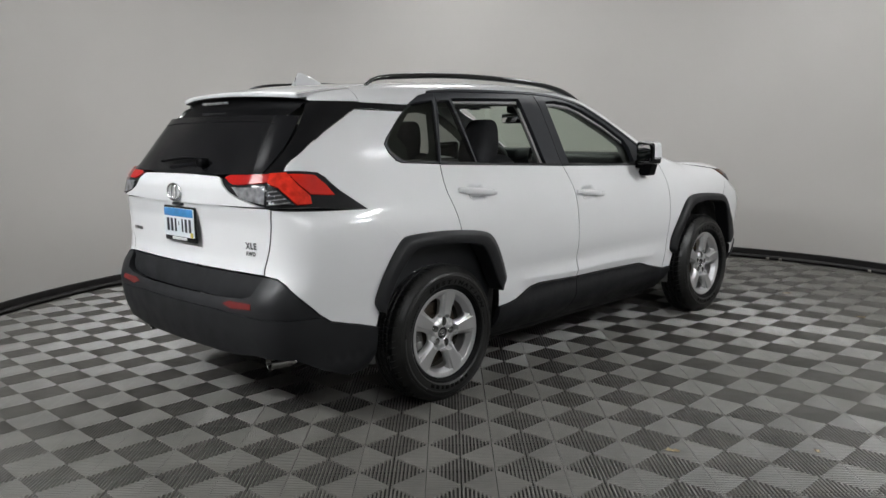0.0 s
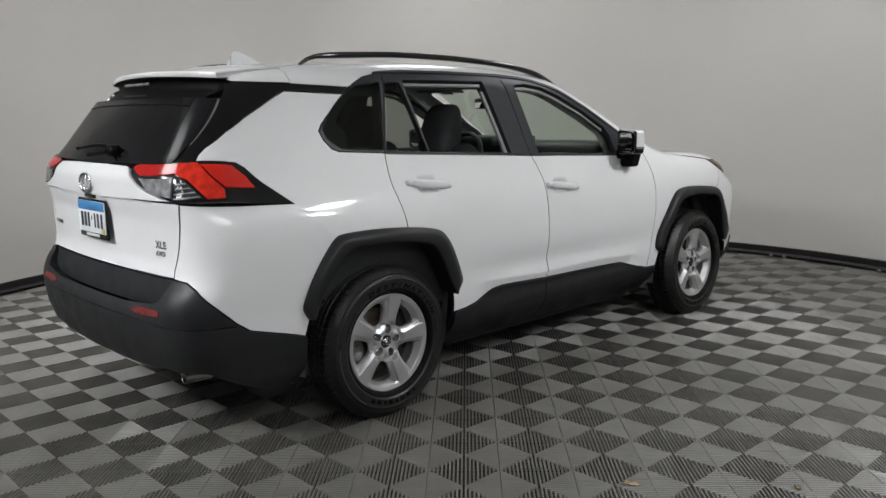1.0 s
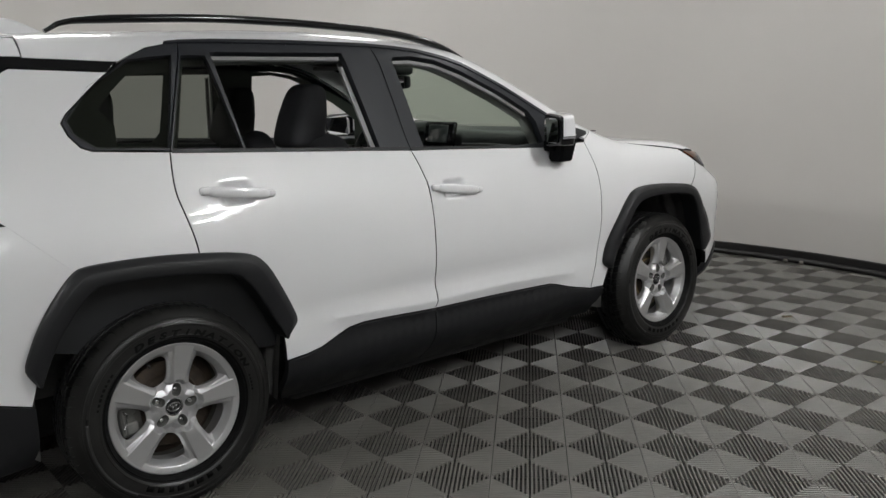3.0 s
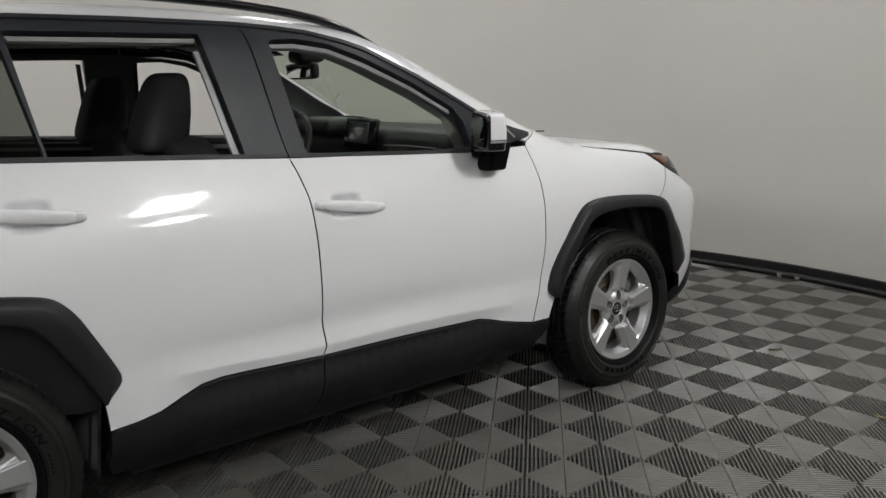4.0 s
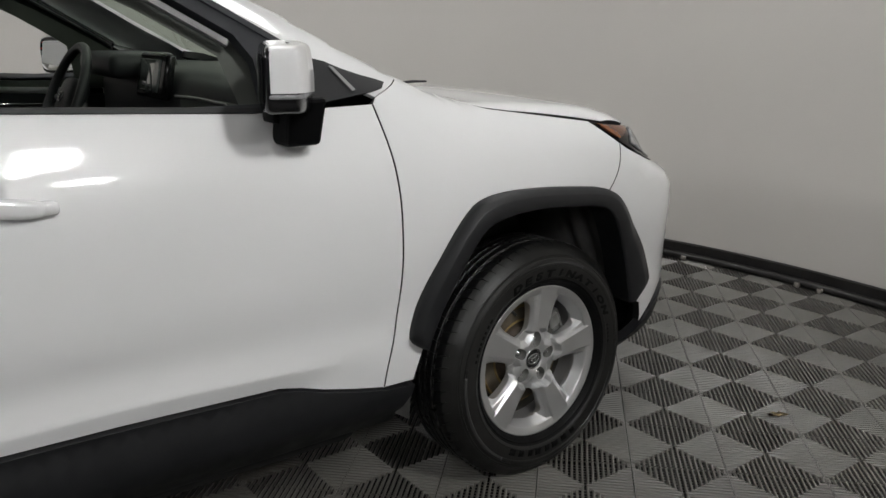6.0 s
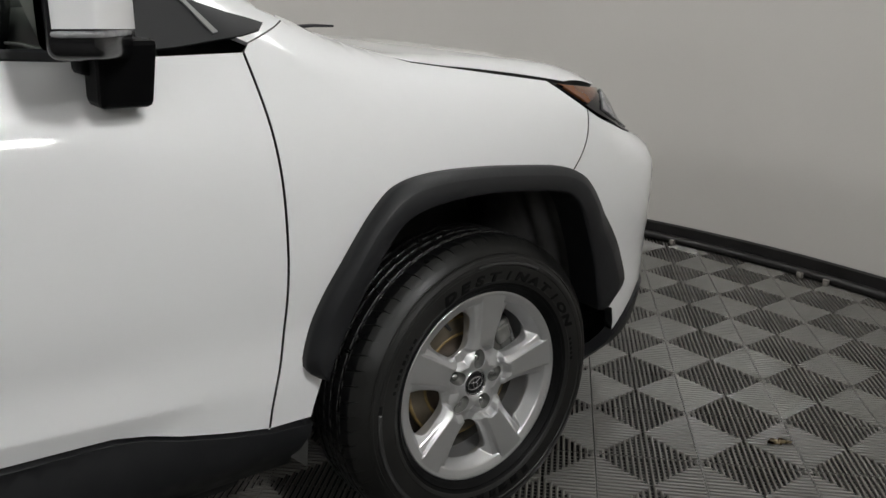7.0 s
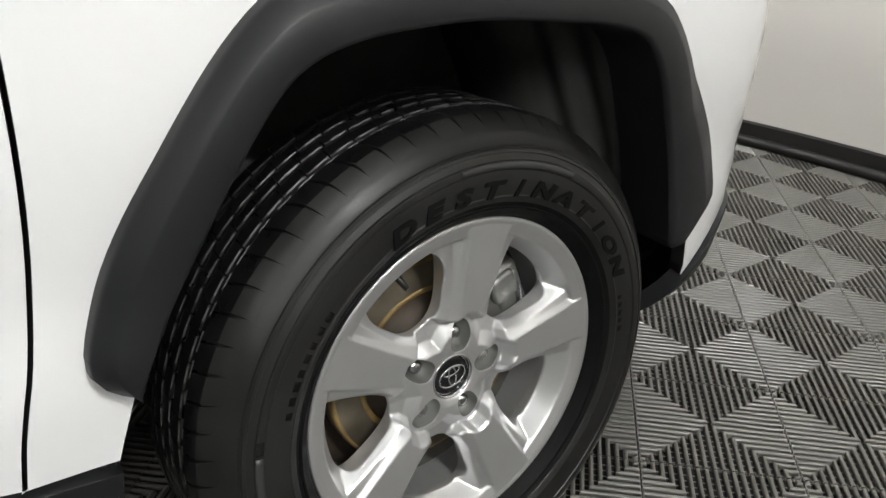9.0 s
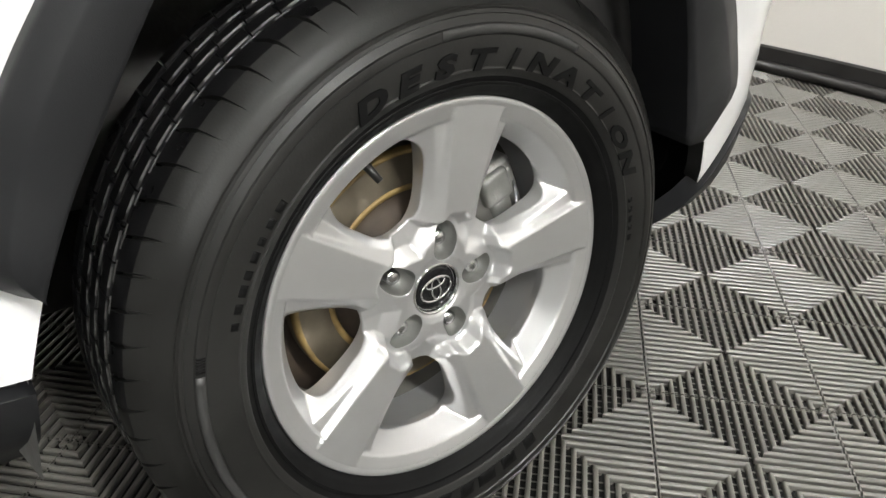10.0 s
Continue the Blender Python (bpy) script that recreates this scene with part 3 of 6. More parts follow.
BUMPER_TOP = [(-0.440, 0.476), (-0.583, 0.518), (-0.664, 0.546), (-0.706, 0.588), (-0.752, 0.658), (-0.805, 0.737), (-0.836, 0.762), (-0.890, 0.768)]

# where the bonnet meets the wings, and the roof its side rails, as (x, y)
kink, _ = wrap([2.66], [1.090])
corner, _ = wrap([2.98, 3.10, 3.19, 3.40, 3.65], [1.0445, 1.0285, 1.015, 0.992, 0.978])
BONNET = [(0.625, 2.33), (0.68, 2.42), (kink[0][0] - 0.02, 2.58), tuple(kink[0][:2]), *[tuple(p[:2]) for p in corner[:3]]]
BONNET_NOSE = [tuple(p[:2]) for p in corner[3:]]
ROOF_EDGE = [(0.52, -0.285), (0.52, 0.3), (0.52, 0.9), (0.52, 1.30), (0.525, 1.58)]
GLASS_EDGE = [(0.525, 1.58), (0.575, 1.85), (0.62, 2.10), (0.635, 2.24), (0.625, 2.33)]


def risen(line):
    """(u, z) of an (x, y) line on the skin."""
    p, _ = crown([x for x, y in line], [y for x, y in line])
    return [(y, float(z)) for (x, y), z in zip(line, p[:, 2])]


def dent(u0, z0):
    """A door's skin with the hollow behind its handle."""
    return lambda u, z: -0.024 * math.exp(-(((u - u0) / 0.054) ** 6 + ((z - z0) / 0.034) ** 6))


def hollow(u0, z0):
    return [(u0 + 0.007 * i + 0.0035 * (j % 2), z0 + 0.006 * j) for i in range(-11, 12) for j in range(-9, 10)]


def creased(low, high):
    """Close rows of points on both sides of the doors' crease."""
    return [(u, float(CREASE(np.array(u))) + d) for u in np.arange(low, high, 0.02) for d in (-0.012, -0.005, -0.0015, 0.0015, 0.005, 0.012)]


def door_handle(door, mirrored, u0, z0, u1, z1):
    """A grip that bridges its hollow, with an end cap seam and a keyhole cover."""
    (a, b), _ = wrap([u0, u1], [z0, z1], 0.020)
    s = -1 if mirrored else 1
    path = [Vector(a) * (1 - t) + Vector(b) * t + Vector((-0.010 * (2 * t - 1) ** 4, 0, 0)) for t in np.linspace(0, 1, 17)]
    size = [0.35 + 0.65 * (1 - abs(2 * t - 1) ** 5) ** 0.5 for t in np.linspace(0, 1, 17)]
    verts, faces = sweep(path, [(0.0135 * math.copysign(abs(math.cos(q)) ** 0.7, math.cos(q)), 0.0195 * math.copysign(abs(math.sin(q)) ** 0.8, math.sin(q)))
                                for q in np.linspace(0, 2 * math.pi, 16, endpoint=False)], scale=size)
    verts = [(s * v[0], v[1], v[2]) for v in verts]
    link_mesh("door_handle", verts, faces, WHITE, door, "white pull handle over a hollow")
    for end in (a, b):
        v, f = pillow((s * (end[0] - 0.016), end[1], end[2]), (0.016, 0.022, 0.014), 0.6, 0.6, 8)
        link_mesh("handle_foot", v, f, WHITE, door)


HANDLES = ((0.190, 1.080, 0.426, 1.051), (1.185, 1.001, 1.412, 0.974))
FIXED = [(0.226, 1.556), (0.316, 1.556), (0.374, 1.226), (0.120, 1.240)]
OPEN_REAR = [(0.340, 1.569), (0.905, 1.566), (0.965, 1.187), (0.387, 1.222)]
OPEN_FRONT = [(1.149, 1.540), (1.160, 1.549), (1.250, 1.554), (1.380, 1.536), (1.510, 1.487), (1.700, 1.395), (1.865, 1.297), (1.900, 1.245), (1.905, 1.150), (1.600, 1.150), (1.190, 1.170)]
B_UP = [(1.116, 1.170), (1.107, 1.228), (1.100, 1.290), (1.085, 1.445), (1.077, 1.520), (1.062, 1.597)]
REAR_UP = [(0.105, 1.231), (0.150, 1.370), (0.234, 1.604)]

for left, side in BOTH:
    # doors
    rear_door = panel("rear_door", REAR_GAP + stretch(REAR_MID, 0.63, 1.0) + ROCKER_REAR + B_GAP + [(0.829, 1.185), (0.500, 1.206), (0.219, 1.221)], WHITE, car,
                      "white rear door with its window down", dent(0.303, 1.072), mirrored=left, more=hollow(0.303, 1.072) + creased(0.66, 1.14))
    door_handle(rear_door, left, *HANDLES[0])
    front_door = panel("front_door", B_GAP[::-1] + ROCKER_FRONT + FENDER_GAP + [(1.985, 1.132), (1.880, 1.129), (1.386, 1.155)], WHITE, car,
                       "white front door with its window down", dent(1.287, 0.994), mirrored=left, more=hollow(1.287, 0.994) + creased(1.19, 2.04))
    door_handle(front_door, left, *HANDLES[1])
    rear_frame = panel("window_frame", REAR_UP[:1] + [(0.219, 1.224), (0.829, 1.188)] + B_UP + [(0.670, 1.604), (0.367, 1.606)] + REAR_UP[:0:-1], FRAME, rear_door,
                       "satin black door frame", 0.001, holes=(FIXED, OPEN_REAR), mirrored=left, lip=0.03, step=(0.05, 0.03))
    front_frame = panel("window_frame", B_UP[::-1] + [(1.386, 1.158), (1.880, 1.132), (1.985, 1.134), (2.005, 1.190)] + DLO_TOP[:9], FRAME, front_door,
                        "satin black door frame and mirror patch", 0.001, holes=(OPEN_FRONT,), mirrored=left, lip=0.03, step=(0.05, 0.03))
    panel("fixed_pane", FIXED, PRIVACY, rear_door, "dark tinted fixed pane", -0.006, lip=0, mirrored=left)
    # the pale channels that show above and before the lowered panes
    panel("window_channel", [(0.343, 1.566), (0.900, 1.563), (0.893, 1.543), (0.350, 1.546)], STRIP, rear_door, "pale grey channel", -0.014, lip=0.01, mirrored=left)
    panel("window_channel", [(0.880, 1.520), (0.903, 1.520), (0.957, 1.190), (0.930, 1.192)], STRIP, rear_door, "pale grey channel", -0.014, lip=0.01, mirrored=left)
    panel("window_channel", [(1.156, 1.546), (1.250, 1.550), (1.380, 1.532), (1.510, 1.483), (1.700, 1.391), (1.862, 1.294), (1.855, 1.276), (1.695, 1.371), (1.500, 1.462),
                             (1.375, 1.511), (1.250, 1.529), (1.158, 1.526)], STRIP, front_door, "pale grey channel", -0.014, lip=0.01, mirrored=left)
    panel("belt_strip", [(0.110, 1.236), (0.829, 1.194), (1.108, 1.178), (1.108, 1.167), (0.829, 1.182), (0.110, 1.224)], PLASTIC, rear_door, "", 0.005, mirrored=left, inset=0)
    panel("belt_strip", [(1.118, 1.177), (1.386, 1.163), (1.880, 1.138), (1.985, 1.139), (1.985, 1.127), (1.880, 1.127), (1.386, 1.152), (1.118, 1.166)], PLASTIC, front_door, "", 0.005, mirrored=left, inset=0)
    # lower cladding
    panel("cladding", ROCKER_REAR + [(1.160, 0.30), (1.150, 0.235), (0.47, 0.235), (0.442, 0.30)], PLASTIC, rear_door, "black plastic sill cladding", 0.010, mirrored=left, step=(0.05, 0.02), lip=0.03)
    panel("cladding", ROCKER_FRONT + [(2.272, 0.390), (2.272, 0.235), (1.150, 0.235), (1.160, 0.30)], PLASTIC, front_door, "black plastic sill cladding", 0.010, mirrored=left, step=(0.05, 0.02), lip=0.03)
    # wings and rear quarters
    panel("front_fender", FENDER_GAP + [(2.205, 1.150)] + risen(BONNET)[:-3] + [(2.922, 1.0520), (2.962, 1.0215)] + [(u + 0.0003, z) for u, z in NOSE_SEAM]
          + stretch(FRONT_MID, 0.03, 0.66)[::-1] + [(2.299, 0.496), (2.272, 0.395)], WHITE, car, "white front wing", mirrored=left, step=(0.04, 0.014))
    panel("quarter_panel", REAR_GAP + stretch(REAR_MID, 0.30, 0.63)[::-1] + SEAM + LAMP_TOP[1:] + C_EDGE + DLO_TOP[-2:] + DLO_TIP + DLO_LOW[:1], WHITE, car, "white rear quarter panel", mirrored=left)
    panel("bumper_side", [(u + 0.0035, z + 0.0035) for u, z in SEAM[::-1]] + stretch(REAR_MID, 0.0, 0.30)[::-1] + [(-0.432, 0.500)] + BUMPER_TOP + GATE_GAP[-2::-1] + [(-0.671, 1.058)], WHITE, car, "white side of the rear bumper", mirrored=left)
    quarter = panel("quarter_frame", DLO_LOW[:1] + REAR_UP + [(0.181, 1.602)] + DLO_TOP[-4:] + DLO_TIP, FRAME, car, "black surround of the rear quarter window", 0.001,
                    holes=([(-0.115, 1.452), (0.035, 1.541), (0.190, 1.558), (0.103, 1.243), (-0.130, 1.257), (-0.190, 1.303), (-0.203, 1.346)],), mirrored=left, step=(0.05, 0.03))
    panel("quarter_glass", [(-0.115, 1.452), (0.035, 1.541), (0.190, 1.558), (0.103, 1.243), (-0.130, 1.257), (-0.190, 1.303), (-0.203, 1.346)], PRIVACY, car, "dark tinted quarter window", -0.003, lip=0, mirrored=left)
    panel("pillar_trim", C_EDGE + [(0.000, 1.538), (-0.296, 1.553), (-0.548, 1.560), (-0.670, 1.544), (-0.739, 1.480), (-0.859, 1.301), (-0.896, 1.230)], GLOSS, car, "gloss black rear pillar trim", 0.001, mirrored=left)
    # roof side and windscreen pillar in one sheet
    panel("roof_side", [(0.000, 1.538), (-0.290, 1.553)] + risen(ROOF_EDGE)[0:] + risen(GLASS_EDGE)[1:] + [(2.205, 1.150), (2.115, 1.190)] + DLO_TOP[:-2],
          WHITE, car, "white roof rail and windscreen pillar", mirrored=left, step=(0.05, 0.009), inset=0.0, lip=0.012)
    panel("drip_trim", [(0.181, 1.602), (0.367, 1.606), (0.670, 1.604), (1.044, 1.595), (1.200, 1.584), (1.310, 1.571), (1.440, 1.541), (1.530, 1.512), (1.740, 1.409), (2.015, 1.250),
                        (2.020, 1.262), (1.744, 1.421), (1.534, 1.525), (1.443, 1.554), (1.312, 1.583), (1.200, 1.596), (1.044, 1.607), (0.670, 1.616), (0.367, 1.617), (0.240, 1.612), (0.185, 1.606)],
          FRAME, car, "black strip over the windows", 0.006, mirrored=left, inset=0.0)

# bonnet, windscreen, roof
bonnet = [(-0.0, 2.47), (0.35, 2.43), (0.56, 2.35)] + BONNET + BONNET_NOSE
panel("hood", bonnet + [(-x, y) for x, y in reversed(bonnet[1:])], WHITE, car, "white bonnet", onto=crown, step=(0.05, 0.05))
glass = [(0.0, 2.44), (0.34, 2.40), (0.575, 2.32), (0.625, 2.235), (0.605, 2.10), (0.56, 1.85), (0.510, 1.60), (0.30, 1.625), (0.0, 1.635)]
panel("windshield", glass + [(-x, y) for x, y in reversed(glass[1:-1])], SCREEN_GLASS, car, "green-tinted windscreen", -0.004, onto=crown, lip=0)
roof = [(0.0, 1.640), (0.30, 1.630), (0.505, 1.603), (0.525, 1.58)] + ROOF_EDGE[-2::-1]
panel("roof", roof + [(-x, y) for x, y in reversed(roof[1:])], WHITE, car, "white roof", onto=crown, inset=0.0, lip=0.012)
cowl = [(0.0, 2.49), (0.35, 2.445), (0.62, 2.345), (0.62, 2.24), (0.50, 2.27), (0.34, 2.38), (0.0, 2.42)]
panel("cowl", cowl + [(-x, y) for x, y in reversed(cowl[1:-1])], PLASTIC, car, "black scuttle below the windscreen", -0.012, onto=crown)

def proud(u):
    """How far the tail light stands out round the corner."""
    return 0.026 * math.exp(-((u + 0.760) / 0.10) ** 2)


def stepped(u, z):
    """How far the rear bumper's upper face leans in towards the step before the tailgate."""
    return 0.004 - 0.014 * min(1, max(0, (z - 0.592) / 0.065)) * min(1, max(0, (-0.89 - max(u, 2 * TAIL_U - u)) / 0.08))


# spoiler: white on top, gloss black below, over the rear window
verts, faces, N = [], [], 28
lows = []
for i in range(N + 1):
    x = -0.550 + 1.10 * i / N
    back = -0.705 + 0.33 * x * x
    for j, t in enumerate(np.linspace(0, 1, 9)):
        y = -0.290 + (back + 0.290) * t
        raw = float(BACK(y)) - 0.11 * x * x
        q, _ = crown([x * 0.98], [max(y, -0.45)])
        s = min(1.0, t * 2.2)
        s = s * s * (3 - 2 * s)
        verts.append((x, y, float(q[0][2]) * (1 - s) + raw * s if abs(x) < 0.53 else min(float(q[0][2]) * (1 - s) + raw * s, raw)))
    x0, y0, z0 = verts[-1]
    verts += [(x0, y0 - 0.002, z0 - 0.008), (x0, y0 + 0.006, z0 - 0.020)]
    lows.append((x0, y0 + 0.006, z0 - 0.020))
for i in range(N):
    faces += [(i * 11 + j, (i + 1) * 11 + j, (i + 1) * 11 + j + 1, i * 11 + j + 1) for j in range(10)]
# the ends turn down over the pillars
for i in (0, N):
    start = len(verts)
    verts += [(v[0] * 0.995, v[1], v[2] - 0.034 + 0.014 * j / 8) for j, v in enumerate(verts[i * 11:i * 11 + 9])]
    faces += [(i * 11 + j, i * 11 + j + 1, start + j + 1, start + j) for j in range(8)]
spoiler = link_mesh("spoiler", verts, faces, WHITE, car, "white roof spoiler with a black underside")
verts, faces = [], []
for i, (x, y, z) in enumerate(lows):
    edge = abs(x) / 0.550
    g, _ = wrap([TAIL_U + x * 0.97], [1.468 - 0.012 * edge ** 4], 0.004)
    low = Vector((x * 0.97, float(g[0][1]), float(g[0][2])))
    top = Vector((x, y, z))
    inner = top + Vector((0, 0.05, -0.012))
    verts += [top, inner, inner.lerp(low, 0.5) + Vector((0, 0.02, 0)), low]
for i in range(N):
    faces += [(i * 4 + j, i * 4 + j + 1, (i + 1) * 4 + j + 1, (i + 1) * 4 + j) for j in range(3)]
link_mesh("underside", verts, faces, SHADE_BLACK, spoiler, "black underside")
bm = bmesh.new()
box(bm, (-0.10, -0.668, 1.566), (0.26, 0.012, 0.014), 0.004, pose(0, 0, 0, 25, 0, 0))
part("brake_light", bm, CLEAR, spoiler, "pale high-level brake light strip")
bm = bmesh.new()
box(bm, (-0.06, -0.700, 1.512), (0.24, 0.010, 0.010), 0.003)
part("trim_strip", bm, PLASTIC, spoiler)

# tailgate
gate = panel("tailgate", across_tail([(-1.213, 1.083), (-0.863, 1.078)] + GATE_GAP + [(-1.161, 0.771)]), WHITE, car, "white tailgate")
panel("garnish", across_tail([(TAIL_U + 0.2, 1.078), (-1.242, 1.079), (-0.869, 1.084), (-0.978, 1.117), (-1.051, 1.149), (-1.125, 1.201), (-1.150, 1.212), (-1.346, 1.216)]), WHITE, gate, "raised white tailgate band", 0.012, lip=0.02)
panel("lower_trim", across_tail([(-1.161, 0.767), (-0.896, 0.765), (-0.915, 0.723), (-0.936, 0.683), (-0.984, 0.666), (-1.134, 0.657)]), PLASTIC, gate, "black plastic tailgate foot", lambda u, z: -0.004 - 0.044 * min(1.0, max(0.0, (0.768 - z) / 0.10)), step=(0.05, 0.02))
panel("rear_window", across_tail([(-1.161, 1.500), (-0.751, 1.490), (-0.863, 1.301), (-0.900, 1.230), (-1.054, 1.223), (-1.215, 1.221)]), REAR_GLASS, gate, "dark tinted rear window", 0.002, lip=0.008)
for text, u, z, size in (("XLE", -0.960, 0.898, 0.042), ("AWD", -0.965, 0.862, 0.027)):
    words = bpy.data.curves.new("badge_text", "FONT")
    words.body, words.size, words.extrude, words.offset, words.align_x, words.align_y = text, size, 0.002, 0.0012, "CENTER", "CENTER"
    words.space_character = 1.15
    words.materials.append(CHROME)
    p, n = wrap([u], [z], 0.003)
    lettering = new("badge_lettering", words)
    lettering.parent = gate
    lettering.matrix_basis = Matrix.Translation(p[0]) @ Vector(n[0]).to_track_quat("Z", "Y").to_matrix().to_4x4()
p, n = wrap([2 * TAIL_U + 0.955], [0.905], 0.002)
bm = bmesh.new()
box(bm, (0, 0, 0), (0.12, 0.004, 0.018), 0.001)
badge = part("badge", bm, CHROME, gate, "small chrome name badge bar")
badge.matrix_basis = Matrix.Translation(p[0]) @ Vector(n[0]).to_track_quat("-Y", "Z").to_matrix().to_4x4()
p, n = wrap([TAIL_U], [1.131], 0.018)
verts, faces = sweep([(p[0][0] + 0.066 * math.cos(a), p[0][1], p[0][2] + 0.041 * math.sin(a)) for a in np.linspace(0, 2 * math.pi, 40, endpoint=False)], ring(0.006, 8), True)
link_mesh("emblem", verts, faces, CHROME, gate, "chrome oval emblem ring")
verts, faces = sweep([(p[0][0] + 0.024 * math.cos(a), p[0][1], p[0][2] + 0.036 * math.sin(a)) for a in np.linspace(0, 2 * math.pi, 28, endpoint=False)], ring(0.005, 8), True)
link_mesh("emblem", verts, faces, CHROME, gate, "chrome oval emblem ring")

# number plate: a plain plate in a black holder, its characters as bars
plate = Vector((0.0, float(TAIL(0.968)) - 0.018, 0.968))
bm = bmesh.new()
box(bm, plate, (0.325, 0.012, 0.178), 0.008)
holder = part("plate_holder", bm, GLOSS, gate, "black number plate holder")
bm = bmesh.new()
box(bm, plate + Vector((0, -0.007, 0.008)), (0.300, 0.004, 0.142), 0.006)
part("number_plate", bm, PLATE, holder, "white and blue number plate with plain bars")
bm = bmesh.new()
box(bm, plate + Vector((0, -0.0095, 0.058)), (0.296, 0.003, 0.040), 0.003)
part("blue_band", bm, BLUE, holder)
for k, w in ((-0.112, 0.032), (-0.072, 0.032), (-0.034, 0.026), (0.0, 0.010), (0.036, 0.022), (0.072, 0.032), (0.112, 0.032)):
    bm = bmesh.new()
    box(bm, plate + Vector((k, -0.0098, -0.006 if w > 0.02 else 0.004)), (w * 0.72, 0.003, 0.066 if w > 0.02 else 0.020), 0.002)
    part("bar", bm, INK, holder)
bm = bmesh.new()
box(bm, plate + Vector((0.0, -0.0095, -0.074)), (0.15, 0.003, 0.014), 0.002)
part("bar", bm, PAPER, holder)
bm = bmesh.new()
box(bm, plate + Vector((0.128, -0.0105, -0.050)), (0.026, 0.002, 0.024), 0.002)
part("sticker", bm, YELLOW, holder)
bm = bmesh.new()
box(bm, plate + Vector((0, 0.0, 0.102)), (0.10, 0.03, 0.014), 0.004)
part("plate_lamp", bm, PLASTIC, gate)
verts, faces = sweep([tuple(wrap([TAIL_U + 0.20 - 0.1 * k], [1.268 + 0.010 * math.sin(k)], 0.030)[0][0]) for k in np.linspace(0, 4.2, 12)], ring(0.011, 8, 0.7), scale=[0.5 + 0.5 * min(1, k / 3) for k in range(12)])
wiper = link_mesh("rear_wiper", verts, faces, SHADE_BLACK, gate, "black rear wiper parked on the glass")
v, f = pillow(tuple(wrap([TAIL_U + 0.18], [1.262], 0.022)[0][0]), (0.035, 0.028, 0.026), 0.7, 0.7, 8)
link_mesh("wiper_pivot", v, f, SHADE_BLACK, wiper)

for left, side in BOTH:
    panel("spoiler_side", [(-0.293, 1.553)] + risen([(0.515, -0.293), (0.520, -0.40), (0.53, -0.50), (0.54, -0.58)]) + [(-0.633, 1.565), (-0.564, 1.559)], WHITE, spoiler, "white side of the spoiler", 0.0015, mirrored=left, step=(0.03, 0.009), inset=0.0022, lip=0.024)
    # tail lamps: a gloss black case with its lenses on it
    lamp = panel("tail_light", [(-1.125, 1.199), (-1.073, 1.218), (-0.927, 1.230)] + LAMP_TOP[::-1] + [(-0.671, 1.060), (-0.846, 1.075), (-0.877, 1.094), (-0.977, 1.115), (-1.053, 1.145)],
                 GLOSS, car, "red and clear tail light in a black case", lambda u, z: 0.004 + proud(u), mirrored=left, step=(0.03, 0.02))
    panel("red_lens", [(-1.103, 1.207), (-1.068, 1.220), (-0.919, 1.223), (-0.859, 1.221), (-0.851, 1.186), (-1.015, 1.179), (-1.058, 1.189)], RED_DEEP, lamp, "red lens", lambda u, z: 0.010 + proud(u), mirrored=left, step=(0.03, 0.02), inset=0.001)
    panel("red_lens", [(-0.806, 1.214), (-0.695, 1.207), (-0.636, 1.165), (-0.602, 1.118), (-0.722, 1.120), (-0.763, 1.160)], RED, lamp, "bright red lens", lambda u, z: 0.011 + proud(u), mirrored=left, step=(0.03, 0.02), inset=0.0014)
    panel("red_lens", [(-0.866, 1.221), (-0.812, 1.220), (-0.770, 1.160), (-0.726, 1.112), (-0.722, 1.079), (-0.768, 1.080), (-0.830, 1.162), (-0.864, 1.181)], RED_BAND, lamp, "orange-red slanted lens", lambda u, z: 0.013 + proud(u), mirrored=left, step=(0.03, 0.02), inset=0.0004)
    panel("clear_lens", [(-1.024, 1.173), (-0.870, 1.175), (-0.865, 1.094), (-0.878, 1.096), (-0.983, 1.119)], CLEAR, lamp, "clear reversing lens", lambda u, z: 0.010 + proud(u), mirrored=left, step=(0.03, 0.02))
    panel("dark_lens", [(-0.862, 1.176), (-0.838, 1.167), (-0.775, 1.082), (-0.853, 1.086)], SMOKE, lamp, "dark ribbed lens", lambda u, z: 0.009 + proud(u), mirrored=left, step=(0.03, 0.02))
    for k in range(4):
        z = 1.090 + 0.018 * k
        panel("lens_rib", [(-0.857, z), (-0.857, z + 0.004), (-0.790 - 0.014 * k, z + 0.004), (-0.787 - 0.014 * k, z)], CLEAR, lamp, "", lambda u, z: 0.013 + proud(u), mirrored=left, inset=0, lip=0.004)
    panel("reflector", [(-1.087, 0.628), (-1.037, 0.646), (-0.922, 0.647), (-0.916, 0.622), (-1.015, 0.612)], REFLECTOR, car, "red rear reflector", lambda u, z: stepped(u, z) + 0.004, mirrored=left, inset=0.001)
    # head lamp
    head = panel("headlight", [(2.930, 1.0495), (3.022, 1.039), (3.10, 1.0275), (3.19, 1.013), (3.40, 0.990), (3.55, 0.977), (3.52, 0.868), (3.30, 0.882), (3.20, 0.901), (3.13, 0.926), (3.073, 0.955), (3.018, 0.9875), (2.974, 1.0175)], GLOSS, car, "headlight with an amber side reflector", -0.002, mirrored=left, step=(0.03, 0.02))
    panel("amber_reflector", [(2.946, 1.0435), (3.020, 1.034), (3.087, 1.0245), (3.056, 1.003), (3.019, 0.992), (2.976, 1.0205)], AMBER, head, "amber reflector", 0.003, mirrored=left, step=(0.03, 0.02))
